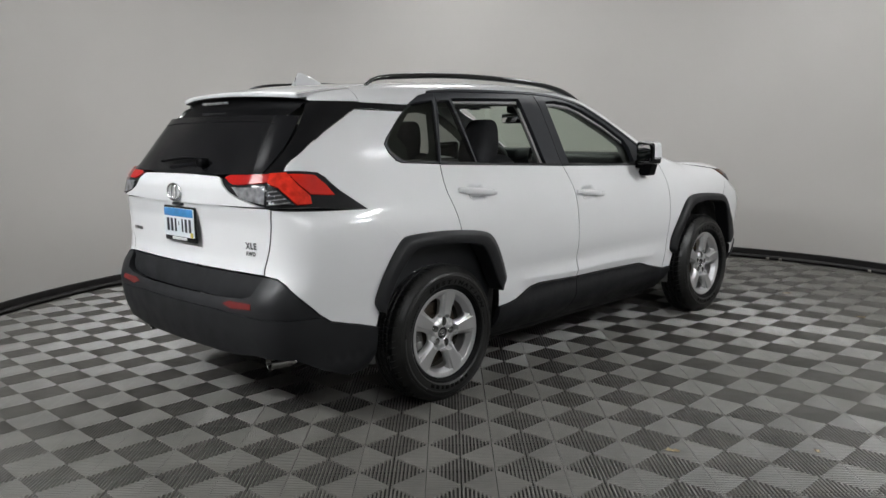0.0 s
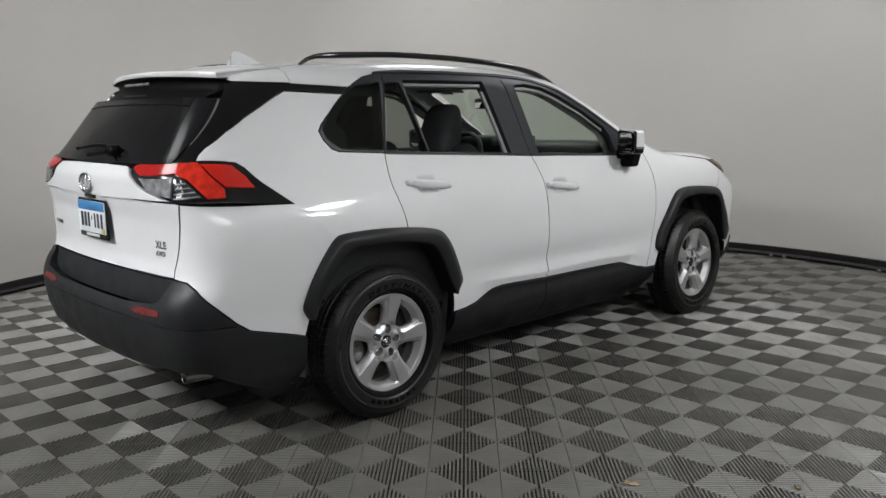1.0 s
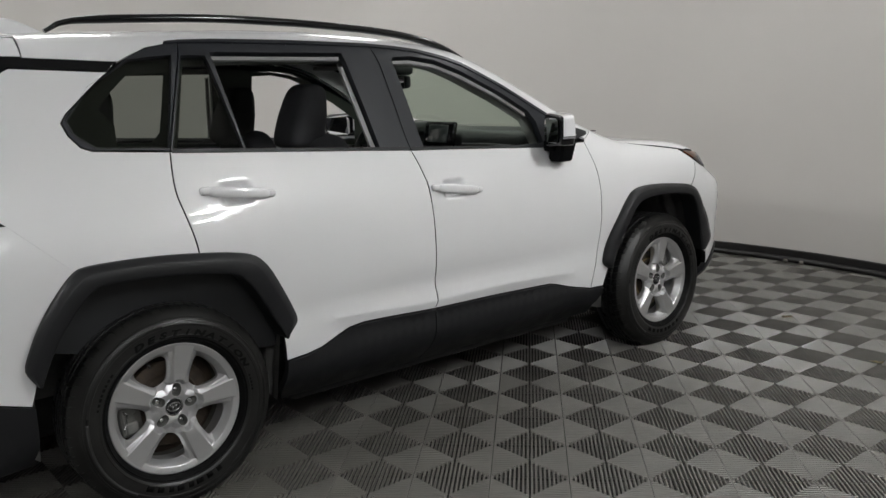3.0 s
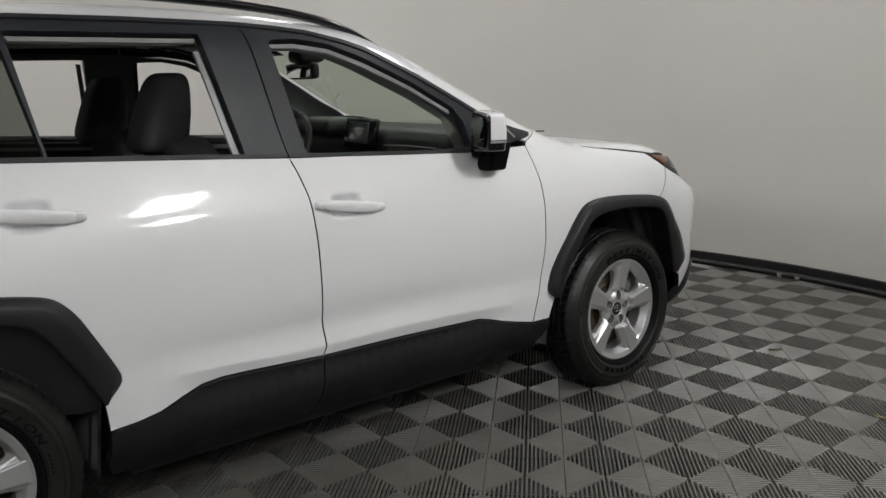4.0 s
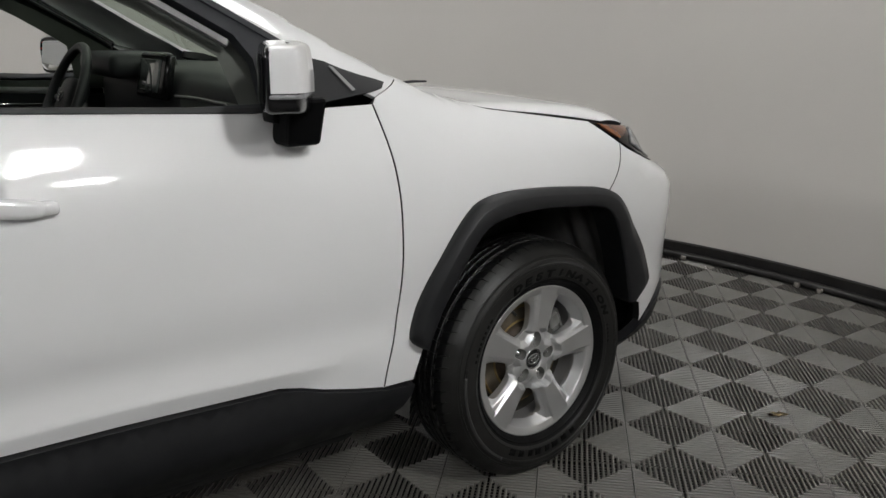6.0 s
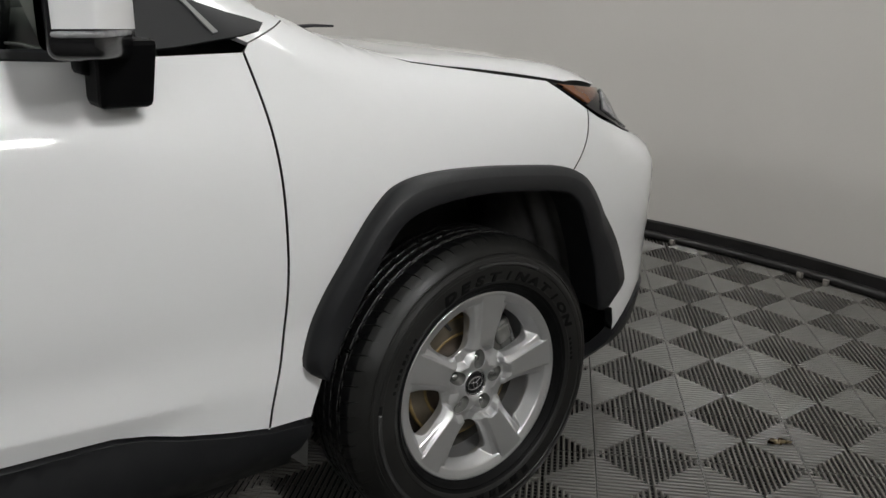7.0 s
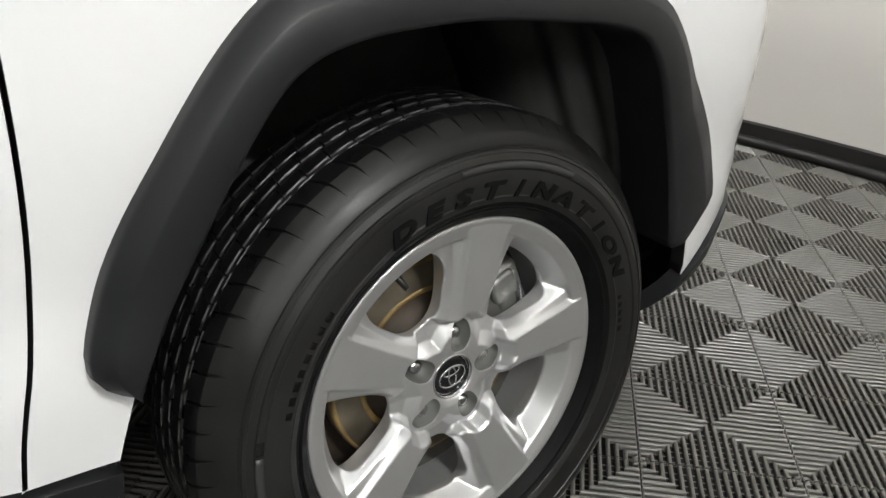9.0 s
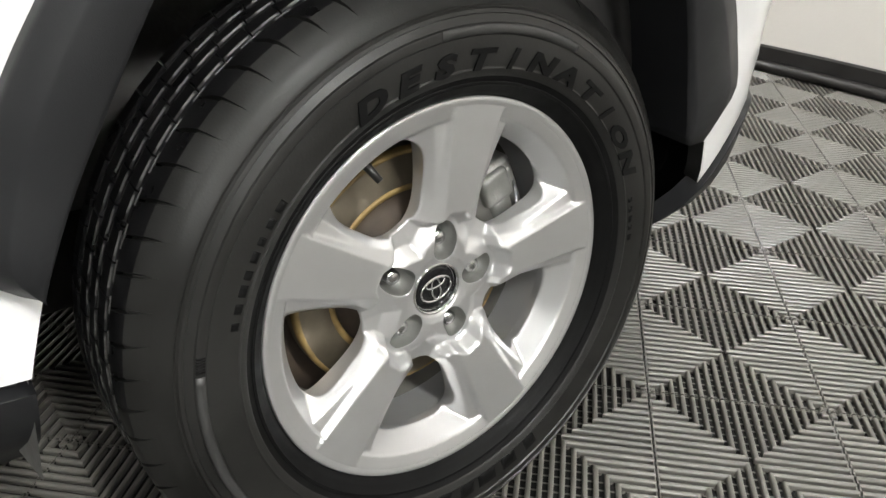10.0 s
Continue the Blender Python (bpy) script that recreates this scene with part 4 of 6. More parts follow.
    panel("clear_lens", [(3.110, 1.020), (3.19, 1.007), (3.40, 0.984), (3.50, 0.972), (3.48, 0.880), (3.300, 0.890), (3.200, 0.908), (3.104, 0.948), (3.063, 0.978), (3.078, 1.000)], CLEAR, head, "clear lens", 0.003, mirrored=left, step=(0.03, 0.02))
    # flares: raised bands with a chamfer along the outer edge and a deep inner lip
    for name, out, inn in (("rear", REAR_OUT, REAR_IN), ("front", FRONT_OUT, FRONT_IN)):
        rows = [(0.0, -0.004), (0.0, 0.014), (0.03, 0.022), (0.33, 0.0355), (0.37, 0.0370), (0.90, 0.040), (0.97, 0.038), (1.0, 0.032), (1.0, 0.010), (1.0, -0.060)]
        verts, faces, n = [], [], 60
        a, b = middle(out, inn, 0.0), middle(out, inn, 1.0)
        a, b = (middle(dense(q, 0.01, False), dense(q, 0.01, False), 0) for q in (a, b))
        for share, lift in rows:
            line = middle(a, b, share)
            p, m = wrap([q[0] for q in line], [q[1] for q in line], 0.0)
            m = m * (1, 0.2, 0.2)
            verts += list(p + m * lift)
        k = len(line)
        faces = [(r * k + i, r * k + i + 1, (r + 1) * k + i + 1, (r + 1) * k + i) for r in range(len(rows) - 1) for i in range(k - 1)]
        faces += [tuple(r * k for r in range(len(rows))), tuple(r * k + k - 1 for r in range(len(rows)))[::-1]]
        verts = np.array(verts) * ((-1 if left else 1), 1, 1)
        bm = bmesh.new()
        vs = [bm.verts.new(v) for v in verts]
        for f in faces:
            bm.faces.new([vs[i] for i in f])
        flare = part("wheel_arch_flare", bm, PLASTIC, car, "black grained plastic wheel arch flare")
        for e in flare.data.edges:
            i, j = sorted(e.vertices)
            if i // k == j // k and i // k in (0, 2, 3, 5, 7):
                e.use_edge_sharp = i // k in (3, 7)
        # liner: the arch carried inward, with folds, and its end wall
        verts, faces = [], []
        s = -1 if left else 1
        cy = 0.0 if name == "rear" else 2.69
        line = [(cy - 0.43, 0.28), *[(cy + (u - cy) * 1.03, 0.36 + (z - 0.36) * 1.03) for u, z in b], (cy + 0.41, 0.26)]
        line = dense(line, 0.02, False)
        for i, (u, z) in enumerate(line):
            fold = 1.0 + 0.012 * math.sin(i * 1.1) * (1 if i % 7 < 4 else 0.2)
            near = 0.872 if u < cy and name == "front" else 0.848
            # ribs that run round with the arch, then the folded roof
            for x, grow in ((near, 1.0), (0.815, 1.02), (0.790, 1.025), (0.785, 1.045), (0.745, 1.045), (0.738, 1.02), (0.705, 1.02), (0.698, 1.042), (0.66, 1.042), (0.652, 1.015 * fold), (0.56, 1.02 * fold), (0.44, 1.0)):
                verts.append((s * x, cy + (u - cy) * grow, 0.36 + (z - 0.36) * grow))
        m, w = len(line), 12
        faces = [(i * w + j, i * w + j + 1, i * w + w + 1 + j, i * w + w + j) for i in range(m - 1) for j in range(w - 1)]
        faces.append(tuple(i * w + w - 1 for i in range(m)))
        link_mesh("arch_liner", verts, faces, LINER, car, "black moulded wheel arch liner")
        if name == "front":
            # flap that closes the rear end of the arch, down to the sill
            end = cy - 0.432
            verts, faces = [], []
            for z in np.linspace(0.225, 0.530, 12):
                y = end + 0.26 * max(0.0, z - 0.40)
                edge, _ = wrap([y], [z], -0.006)
                verts += [(s * edge[0][0], y, z), (s * edge[0][0], y - 0.010, z), (s * 0.52, y - 0.010, z), (s * 0.52, y, z)]
            faces = [(4 * i + j, 4 * i + (j + 1) % 4, 4 * i + 4 + (j + 1) % 4, 4 * i + 4 + j) for i in range(11) for j in range(4)] + [(0, 1, 2, 3), (47, 46, 45, 44)]
            link_mesh("mud_flap", verts, faces, PLASTIC, car, "black flap behind the wheel")
    panel("cowl_corner", [(2.022, 1.250), (2.087, 1.234), (2.127, 1.217), (2.179, 1.200), (2.225, 1.188), (2.250, 1.180), (2.235, 1.168), (2.197, 1.160), (2.134, 1.152), (2.067, 1.143), (2.000, 1.139), (2.010, 1.195)], PLASTIC, car, "black trim at the foot of the windscreen pillar", 0.004, mirrored=left, step=(0.03, 0.02), inset=0.0, lip=0.008)
    panel("corner_strip", [(2.094, 1.222), (2.104, 1.219), (2.150, 1.166), (2.141, 1.163)], STRIP, car, "pale strip in the black corner trim", 0.008, mirrored=left, step=(0.02, 0.02), inset=0.0, lip=0.003)
    # exhaust tips
    v, f = lathe([(0.026, -0.28), (0.030, -0.12), (0.031, -0.002), (0.030, 0.002), (0.0275, 0.0), (0.0265, -0.09), (0.0, -0.09)], 32)
    tip = link_mesh("exhaust_tip", v, f, PIPE, car, "chrome exhaust tip under the bumper")
    tip.matrix_basis = pose((-0.600 if left else 0.600), -0.872, 0.334, 0, 0, -90 + (8 if left else -8))
    # roof rails
    path = [(-0.20, 1.640), (-0.165, 1.662), (-0.10, 1.678), (0.10, 1.690), (0.40, 1.698), (0.70, 1.692), (0.97, 1.679), (1.20, 1.660), (1.40, 1.628), (1.52, 1.594), (1.60, 1.560), (1.66, 1.530)]
    at = curve(path)
    path = [((-0.570 if left else 0.570), y, float(at(np.array(y)))) for y in np.linspace(-0.20, 1.66, 44)]
    verts, faces = sweep(path, [(0.016, -0.016), (0.019, 0.0), (0.013, 0.011), (0.0, 0.014), (-0.013, 0.011), (-0.019, 0.0), (-0.016, -0.016)],
                         scale=[0.12 + 0.88 * min(1, 0.4 + i / 7, 0.30 + (43 - i) / 8) for i in range(44)])
    rail = link_mesh("roof_rail", verts, faces, GLOSS, car, "black raised roof rail")

# bumpers
panel("rear_bumper", across_tail([(-1.133, 0.655), (-0.983, 0.664), (-0.932, 0.680), (-0.910, 0.721), (-0.892, 0.765), (-0.836, 0.759), (-0.805, 0.734), (-0.752, 0.655), (-0.706, 0.585), (-0.696, 0.576), (-1.121, 0.596)]),
      PLASTIC, car, "black plastic rear bumper with a step in front of the tailgate", stepped,
      step=(0.03, 0.015), lip=0.055, inset=0.0008)
panel("rear_bumper_lower", across_tail([(-1.121, 0.593), (-0.693, 0.573), (-0.664, 0.543), (-0.583, 0.515), (-0.432, 0.473), (-0.425, 0.25), (-0.596, 0.265), (-0.700, 0.320), (-0.790, 0.388), (-0.940, 0.394), (-1.030, 0.376), (-1.150, 0.372)]),
      PLASTIC, car, "black plastic lower rear bumper", 0.006, step=(0.05, 0.02), lip=0.03, inset=0.0008)
nose = stretch(FRONT_MID, 0.66, 1.0) + [(3.129, 0.441), (3.149, 0.367), (3.175, 0.410), (3.216, 0.476), (3.60, 0.47), (NOSE_U, 0.47)]
top = [(3.600, 0.860), (3.300, 0.878), (3.200, 0.897), (3.130, 0.922), (3.073, 0.951), (3.0230, 0.9800)] + [(u - 0.0003, z) for u, z in NOSE_SEAM]
panel("front_bumper", nose + [(2 * NOSE_U - u, z) for u, z in reversed(nose)] + [(2 * NOSE_U - u, z) for u, z in reversed(top)] + top, WHITE, car, "white front bumper")
nose = [(3.149, 0.365), (3.175, 0.407), (3.216, 0.473), (3.60, 0.467), (NOSE_U, 0.467)]
low = [(3.60, 0.20), (3.30, 0.20), (3.125, 0.225)]
panel("front_bumper_lower", nose + [(2 * NOSE_U - u, z) for u, z in reversed(nose)] + [(2 * NOSE_U - u, z) for u, z in reversed(low)] + low, PLASTIC, car, "black plastic lower front bumper", 0.008, step=(0.05, 0.02), lip=0.03)
panel("grille", [(3.56, 0.87), (3.56, 0.975), (2 * NOSE_U - 3.56, 0.975), (2 * NOSE_U - 3.56, 0.87)], GLOSS, car, "black upper grille", -0.004)

# dark floor pan, with room for the wheels
bm = bmesh.new()
box(bm, (0, 1.345, 0.27), (1.50, 1.66, 0.16), 0.04)
box(bm, (0, 1.45, 0.28), (0.92, 3.9, 0.16), 0.04)
box(bm, (0, -0.60, 0.36), (1.30, 0.36, 0.14), 0.04)
box(bm, (0, 3.28, 0.33), (1.30, 0.30, 0.16), 0.04)
part("underbody", bm, PAN, car, "dark floor pan")

# shark fin aerial
verts, faces = [], []
for i, t in enumerate(np.linspace(0, 1, 12)):
    y = -0.238 + 0.195 * t
    base = float(crown([0.0], [y])[0][0][2]) - 0.004
    height = 0.073 * (1 - t ** 1.5) * min(1, 0.6 + 4 * t) + 0.004
    for k, (w, h) in enumerate(((0.026, 0.0), (0.017, 0.35), (0.008, 0.85), (0.0, 1.0), (-0.008, 0.85), (-0.017, 0.35), (-0.026, 0.0))):
        verts.append((w * (1 - 0.6 * t), y + 0.016 * h * (1 - t), base + height * h))
faces = [(i * 7 + j, i * 7 + j + 1, i * 7 + 8 + j, i * 7 + 7 + j) for i in range(11) for j in range(6)] + [tuple(range(7)), tuple(range(77, 84))[::-1]]
link_mesh("antenna_fin", verts, faces, WHITE, car, "white shark fin aerial")


def side_mirror(left):
    """A boxy door mirror: black housing, white cap over its front, clear strip, glass and an angular foot."""
    s = -1 if left else 1
    flip = Matrix.Diagonal((s, 1, 1))
    turn = Matrix.Rotation(radians(-30 if left else -16), 3, "Z")
    at = Vector((0.942, 1.905, 1.212))

    def shape(p):
        out = max(p.x, 0) / 0.10
        depth = p.y * (1 - 0.55 * out) if p.y > 0 else p.y
        return (p.x, depth - 0.018 * out - 0.10 * max(p.z, 0) * (p.y > 0), p.z * (1 - 0.12 * (p.x / 0.12)))

    def placed(points):
        return [flip @ (turn @ Vector(q) + at) for q in points]

    def turned(faces):
        return [f[::-1] for f in faces] if left else faces
    v, f = pillow((0, 0, -0.004), (0.094, 0.052, 0.074), 0.26, 0.30, 24, shape)
    house = link_mesh("side_mirror", placed(v), turned(f), GLOSS, car, "door mirror with a white cap and black housing")
    v, f = pillow((0, 0.005, 0.006), (0.097, 0.052, 0.066), 0.26, 0.30, 28, shape)
    keep = [q for q in f if sum(v[i].y + 0.16 * max(v[i].x, 0) for i in q) / 4 > -0.037 and sum(v[i].z for i in q) / 4 > -0.030]
    link_mesh("cap", placed(v), turned(keep), WHITE, house, "white mirror cap")
    v, f = pillow((0, 0.004, -0.035), (0.098, 0.052, 0.0075), 0.4, 0.34, 16, shape)
    link_mesh("indicator", placed(v), turned(f), CLEAR, house, "clear indicator strip")
    bm = bmesh.new()
    vs = [bm.verts.new(flip @ (turn @ Vector((0.076 * math.copysign(abs(math.cos(a)) ** 0.35, math.cos(a)), -0.0535 - 0.019 * max(0, math.cos(a)) ** 0.35,
                                              -0.004 + 0.056 * math.copysign(abs(math.sin(a)) ** 0.35, math.sin(a)))) + at)) for a in np.linspace(0, 2 * math.pi, 48, endpoint=False)]
    bm.faces.new(vs)
    part("mirror_glass", bm, MIRROR, house, "mirror glass", flat=True)
    # foot: a bevelled wedge that narrows downward, and the arm to the door
    bm = bmesh.new()
    box(bm, (0, 0, 0), (0.085, 0.094, 0.108), 0.010, segments=2)
    for q in bm.verts:
        low = 0.5 - q.co.z / 0.108
        q.co.x -= 0.030 * low
        q.co.y *= 1 - 0.10 * low
        q.co = flip @ (q.co + Vector((0.912, 1.948, 1.112)))
    bmesh.ops.recalc_face_normals(bm, faces=bm.faces)
    part("foot", bm, SHADE_BLACK, house, "black mirror foot", flat=True)
    bm = bmesh.new()
    box(bm, (s * 0.862, 1.935, 1.135), (0.070, 0.088, 0.055), 0.010)
    part("arm", bm, SHADE_BLACK, house)


side_mirror(False)
side_mirror(True)
verts, faces = sweep([(0.712, 2.225, 1.160), (0.690, 2.290, 1.168), (0.672, 2.360, 1.170), (0.660, 2.420, 1.172), (0.648, 2.475, 1.170)], ring(0.006, 8, 0.7), scale=[1.2, 1.1, 1, 0.9, 0.6])
link_mesh("wiper_arm", verts, faces, PLASTIC, car, "black windscreen wiper arm end")

# ---- wheels: built round the x axis, the cap's face at x = 0


def wheel_parts():
    """The meshes of one wheel, by part name; a spoke's axis lies along +y."""
    meshes = {}

    def keep(name, verts, faces, material, flat=False, sharp=None):
        me = bpy.data.meshes.new(name)
        me.from_pydata([tuple(map(float, v)) for v in verts], [], [tuple(map(int, f)) for f in faces])
        me.materials.append(material)
        bm = bmesh.new()
        bm.from_mesh(me)
        bmesh.ops.remove_doubles(bm, verts=bm.verts, dist=1e-5)
        bmesh.ops.recalc_face_normals(bm, faces=bm.faces)
        if sharp:
            for e in bm.edges:
                if len(e.link_faces) == 2 and e.calc_face_angle(0) > sharp:
                    e.smooth = False
        bm.to_mesh(me)
        bm.free()
        me.polygons.foreach_set("use_smooth", [not flat] * len(me.polygons))
        meshes.setdefault(name, []).append(me)

    def turned(points, angle):
        c, s = math.cos(radians(angle)), math.sin(radians(angle))
        return [(x * c - y * s, x * s + y * c) for x, y in points]

    # the rim's rolled edge
    v, f = lathe([(0.224, -0.004), (0.2290, 0.010), (0.2312, 0.0150), (0.2314, 0.0185), (0.2302, 0.0206), (0.2280, 0.0212), (0.2255, 0.0207), (0.2220, 0.0195)], 144)
    keep("rim", v, f, ALLOY, sharp=0.7)

    # face: five flat spokes with bevelled sides, five windows, five bolt pockets
    HALF = lambda al: 0.0178 + 0.125 * (al - 0.088)
    BEVEL = lambda al: np.clip(0.0110 - 0.068 * (al - 0.088), 0.0030, 0.0120)
    RIDGE = curve([(0.060, 0.0385), (0.085, 0.0345), (0.115, 0.0330), (0.147, 0.0378), (0.175, 0.0440), (0.200, 0.0520), (0.22, 0.060)])

    def octagon(al, ac):
        """How far a point lies past the step between the hub and the flat of a spoke."""
        return al - (0.1000 - 0.95 * np.clip(np.abs(ac) - 0.0095, 0, 0.0125))

    def carved(x, y):
        r, turn = np.hypot(x, y), np.arctan2(y, x)
        turn = turn - np.round(turn / radians(72)) * radians(72)
        al, ac = r * np.cos(turn), np.abs(r * np.sin(turn))
        top = 0.0128 + 0.0067 * np.clip((r - 0.100) / 0.122, 0, 1)
        w, b, k = HALF(al), BEVEL(al), RIDGE(al)
        k = np.maximum(k, w + b + 0.002)
        spoke = top - 0.0072 * np.clip((ac - w) / b, 0, 1) - 0.0026 * np.clip((ac - w - b) / (k - w - b), 0, 1) - 1.35 * np.clip(ac - k, 0, 1)
        spoke = spoke - 1.9 * np.clip(-octagon(al, ac), 0, 1)
        band = np.interp(r, [0.180, 0.1915, 0.2025, 0.2075, 0.222], [-0.030, -0.0125, 0.0060, 0.0145, 0.0195])
        span = r * 0.072 / (0.072 - 0.018 * (np.abs(turn) / radians(36)) ** 1.5)
        hub = np.where(r < 0.042, np.interp(r, [0.0, 0.031, 0.034, 0.042], [-0.010, -0.010, -0.0040, -0.0020]), np.interp(span, [0.042, 0.070, 0.094, 0.130], [-0.0020, -0.0008, -0.0130, -0.0170]))
        return np.maximum(np.maximum(spoke, band), hub)

    def height(x, y):
        """The carved face with its folds rounded over about two millimetres."""
        total = carved(x, y)
        for k in range(8):
            reach = 0.0014 if k % 2 else 0.0009
            total = total + carved(x + reach * math.cos(k * math.pi / 4), y + reach * math.sin(k * math.pi / 4))
        return total / 9

    window = []
    for r, a in ((0.0940, 4), (0.0975, 9.5), (0.1060, 14), (0.1200, 17.3), (0.1500, 19.6), (0.1740, 20.2), (0.1870, 18.2), (0.1915, 13), (0.1920, 4)):
        window.append((r * math.cos(radians(a)), r * math.sin(radians(a))))
    window = rounded(window + [(x, -y) for x, y in reversed(window)], 2)
    holes = [dense(turned(window, 36 + 72 * k), 0.004) for k in range(5)]
    pocket = [(0.0600 + 0.0240 * math.copysign(abs(math.cos(a)) ** 0.85, math.cos(a)), 0.0168 * math.copysign(abs(math.sin(a)) ** 0.85, math.sin(a))) for a in np.linspace(0, 2 * math.pi, 28, endpoint=False)]
    pockets = [turned(pocket, 72 * k) for k in range(5)]
    rim_line = [(0.2220 * math.cos(a), 0.2220 * math.sin(a)) for a in np.linspace(0, 2 * math.pi, 144, endpoint=False)]
    lines = []

    def crease(points, angle):
        """A fold in the face, as far as it runs clear of the windows and pockets."""
        points = [tuple(p) for p in turned(points, angle)]
        clear = np.array(points)
        far = np.min([np.where(inside(clear, h), 0, gap_to(clear, h)) for h in holes + pockets], axis=0) > 0.0022
        run = []
        for p, good in zip(points, far):
            if good:
                run.append(p)
            else:
                lines.extend([run] if len(run) > 1 else [])
                run = []
        lines.extend([run] if len(run) > 1 else [])
    for k in range(5):
        for s in (1, -1):
            als = np.linspace(0.094, 0.2045, 34)
            crease([(q, s * float(HALF(q))) for q in als if q > 0.099 - 0.95 * (float(HALF(q)) - 0.0095) + 0.004], 72 * k)
            crease([(q, s * float(HALF(q) + BEVEL(q))) for q in np.linspace(0.098, 0.200, 32)], 72 * k)
            crease([(q, s * float(RIDGE(np.array(q)))) for q in np.linspace(0.100, 0.196, 30)], 72 * k)
        edge = [(0.1000 - 0.95 * max(0.0, abs(q) - 0.0095), q) for q in np.linspace(-0.0195, 0.0195, 15)]
        crease(edge, 72 * k)
    for radius, n in ((0.2075, 180), (0.0340, 48), (0.0310, 48)):
        lines.append([(radius * math.cos(a), radius * math.sin(a)) for a in np.linspace(0, 2 * math.pi, n + 1)])
    flat, tris, loops = filled(rim_line, holes + pockets, (0.0032, 0.0028), (), lines)
    depth = height(flat[:, 0], flat[:, 1])
    e = 0.0004
    slope_y = (height(flat[:, 0] + e, flat[:, 1]) - height(flat[:, 0] - e, flat[:, 1])) / (2 * e)
    slope_z = (height(flat[:, 0], flat[:, 1] + e) - height(flat[:, 0], flat[:, 1] - e)) / (2 * e)
    normals = np.stack([np.ones(len(flat)), -slope_y, -slope_z], 1)
    verts, normals, faces = [(x, a, b) for x, (a, b) in zip(depth, flat)], list(normals / np.linalg.norm(normals, axis=1, keepdims=True)), []
    for a, b, c in tris:
        cross = (flat[b][0] - flat[a][0]) * (flat[c][1] - flat[a][1]) - (flat[b][1] - flat[a][1]) * (flat[c][0] - flat[a][0])
        faces.append((a, b, c) if cross > 0 else (a, c, b))
    for n, ids in enumerate(loops[1:]):
        shape = np.array([flat[i] for i in ids])
        mid = shape.mean(0)
        out = shape - mid
        out /= np.linalg.norm(out, axis=1, keepdims=True)
        # a rounded edge, then the wall: cut under behind the spokes, drawn in down the pockets
        rows = ((0.0, 0.0, None), (-0.0012, -0.0020, 0.7), (-0.0016, -0.0050, 0.05), (0.006, -0.034, -0.1)) if n < 5 else ((0.0, 0.0, None), (-0.0008, -0.0012, 0.7), (-0.0012, -0.0030, 0.05), (-0.0026, -0.030, 0.0))
        base, size = len(verts), len(ids)
        first = len(faces)
        for aside, down, lean in rows[1:]:
            for i, q, d in zip(ids, shape, out):
                p = q + d * aside
                verts.append((depth[i] + down if down > -0.02 else down, *p))
                m = Vector(normals[i]) if lean is None else Vector((lean, *(-d)))
                normals.append(tuple(m.normalized()))
        levels = [list(ids)] + [list(range(base + row * size, base + (row + 1) * size)) for row in range(3)]
        for row in range(3):
            for i in range(size):
                j = (i + 1) % size
                quad = (levels[row][i], levels[row][j], levels[row + 1][j], levels[row + 1][i])
                u, v, w = (Vector(verts[k]) for k in quad[:3])
                faces.append(quad if (v - u).cross(w - u).dot(Vector(normals[quad[2]])) > 0 else quad[::-1])
        if n >= 5:
            faces.append(tuple(levels[3]))
            # the drilled wall and floor of the pocket; a darker material stands in for its depth shade
            wall = faces[first + size:]
            del faces[first + size:]
            used = sorted({i for f in wall for i in f})
            where = {i: k for k, i in enumerate(used)}
            keep("bolt_pocket", [verts[i] for i in used], [tuple(where[i] for i in f) for f in wall], CAST)
    face = bpy.data.meshes.new("rim")
    face.from_pydata([tuple(map(float, v)) for v in verts], [], [tuple(map(int, f)) for f in faces])
    face.materials.append(ALLOY)
    face.polygons.foreach_set("use_smooth", [True] * len(face.polygons))
    face.normals_split_custom_set_from_vertices([tuple(map(float, n)) for n in normals])
    meshes["rim"].append(face)
    v, f = lathe([(0.1945, -0.012), (0.1975, -0.030), (0.1965, -0.075), (0.1955, -0.080)], 96)
    keep("barrel", v, f, ALLOY)
    # deep barrel: brake dust, plus the shade inside the wheel put into its colour
    v, f = lathe([(0.1955, -0.080), (0.1950, -0.12), (0.200, -0.19), (0.215, -0.20)], 96)
    keep("barrel", v, f, DUST_SHADE)
    # cap, its ring and emblem
    v, f = lathe([(0.0, -0.0075), (0.024, -0.0080), (0.028, -0.0090), (0.0302, -0.013)], 40)
    keep("hub_cap", v, f, GLOSS)
    v, f = lathe([(0.0288, -0.0100), (0.0296, -0.0052), (0.0312, -0.0040), (0.0330, -0.0048), (0.0338, -0.0090)], 48)
    keep("cap_ring", v, f, CHROME)
    v, f = [], []
    for a, b, up in ((0.0215, 0.0150, 0.0), (0.0062, 0.0145, 0.0), (0.0135, 0.0058, 0.0080)):
        q, g = sweep([(-0.0062, a * math.cos(t), b * math.sin(t) + up) for t in np.linspace(0, 2 * math.pi, 32, endpoint=False)], ring(0.0013, 6), True)
        f += [tuple(i + len(v) for i in k) for k in g]
        v += q
    keep("cap_emblem", v, f, CHROME)
    # nuts: six-sided, with a flange and a rounded head
    for k in range(5):
        c, s = 0.0600 * math.cos(radians(72 * k)), 0.0600 * math.sin(radians(72 * k))
        v, f = [], []
        levels = ((0.0108, 12, -0.030), (0.0108, 12, -0.027), (0.0092, 6, -0.0265), (0.0090, 6, -0.0150), (0.0080, 12, -0.0135), (0.0052, 12, -0.0118), (0.0, 12, -0.0114))
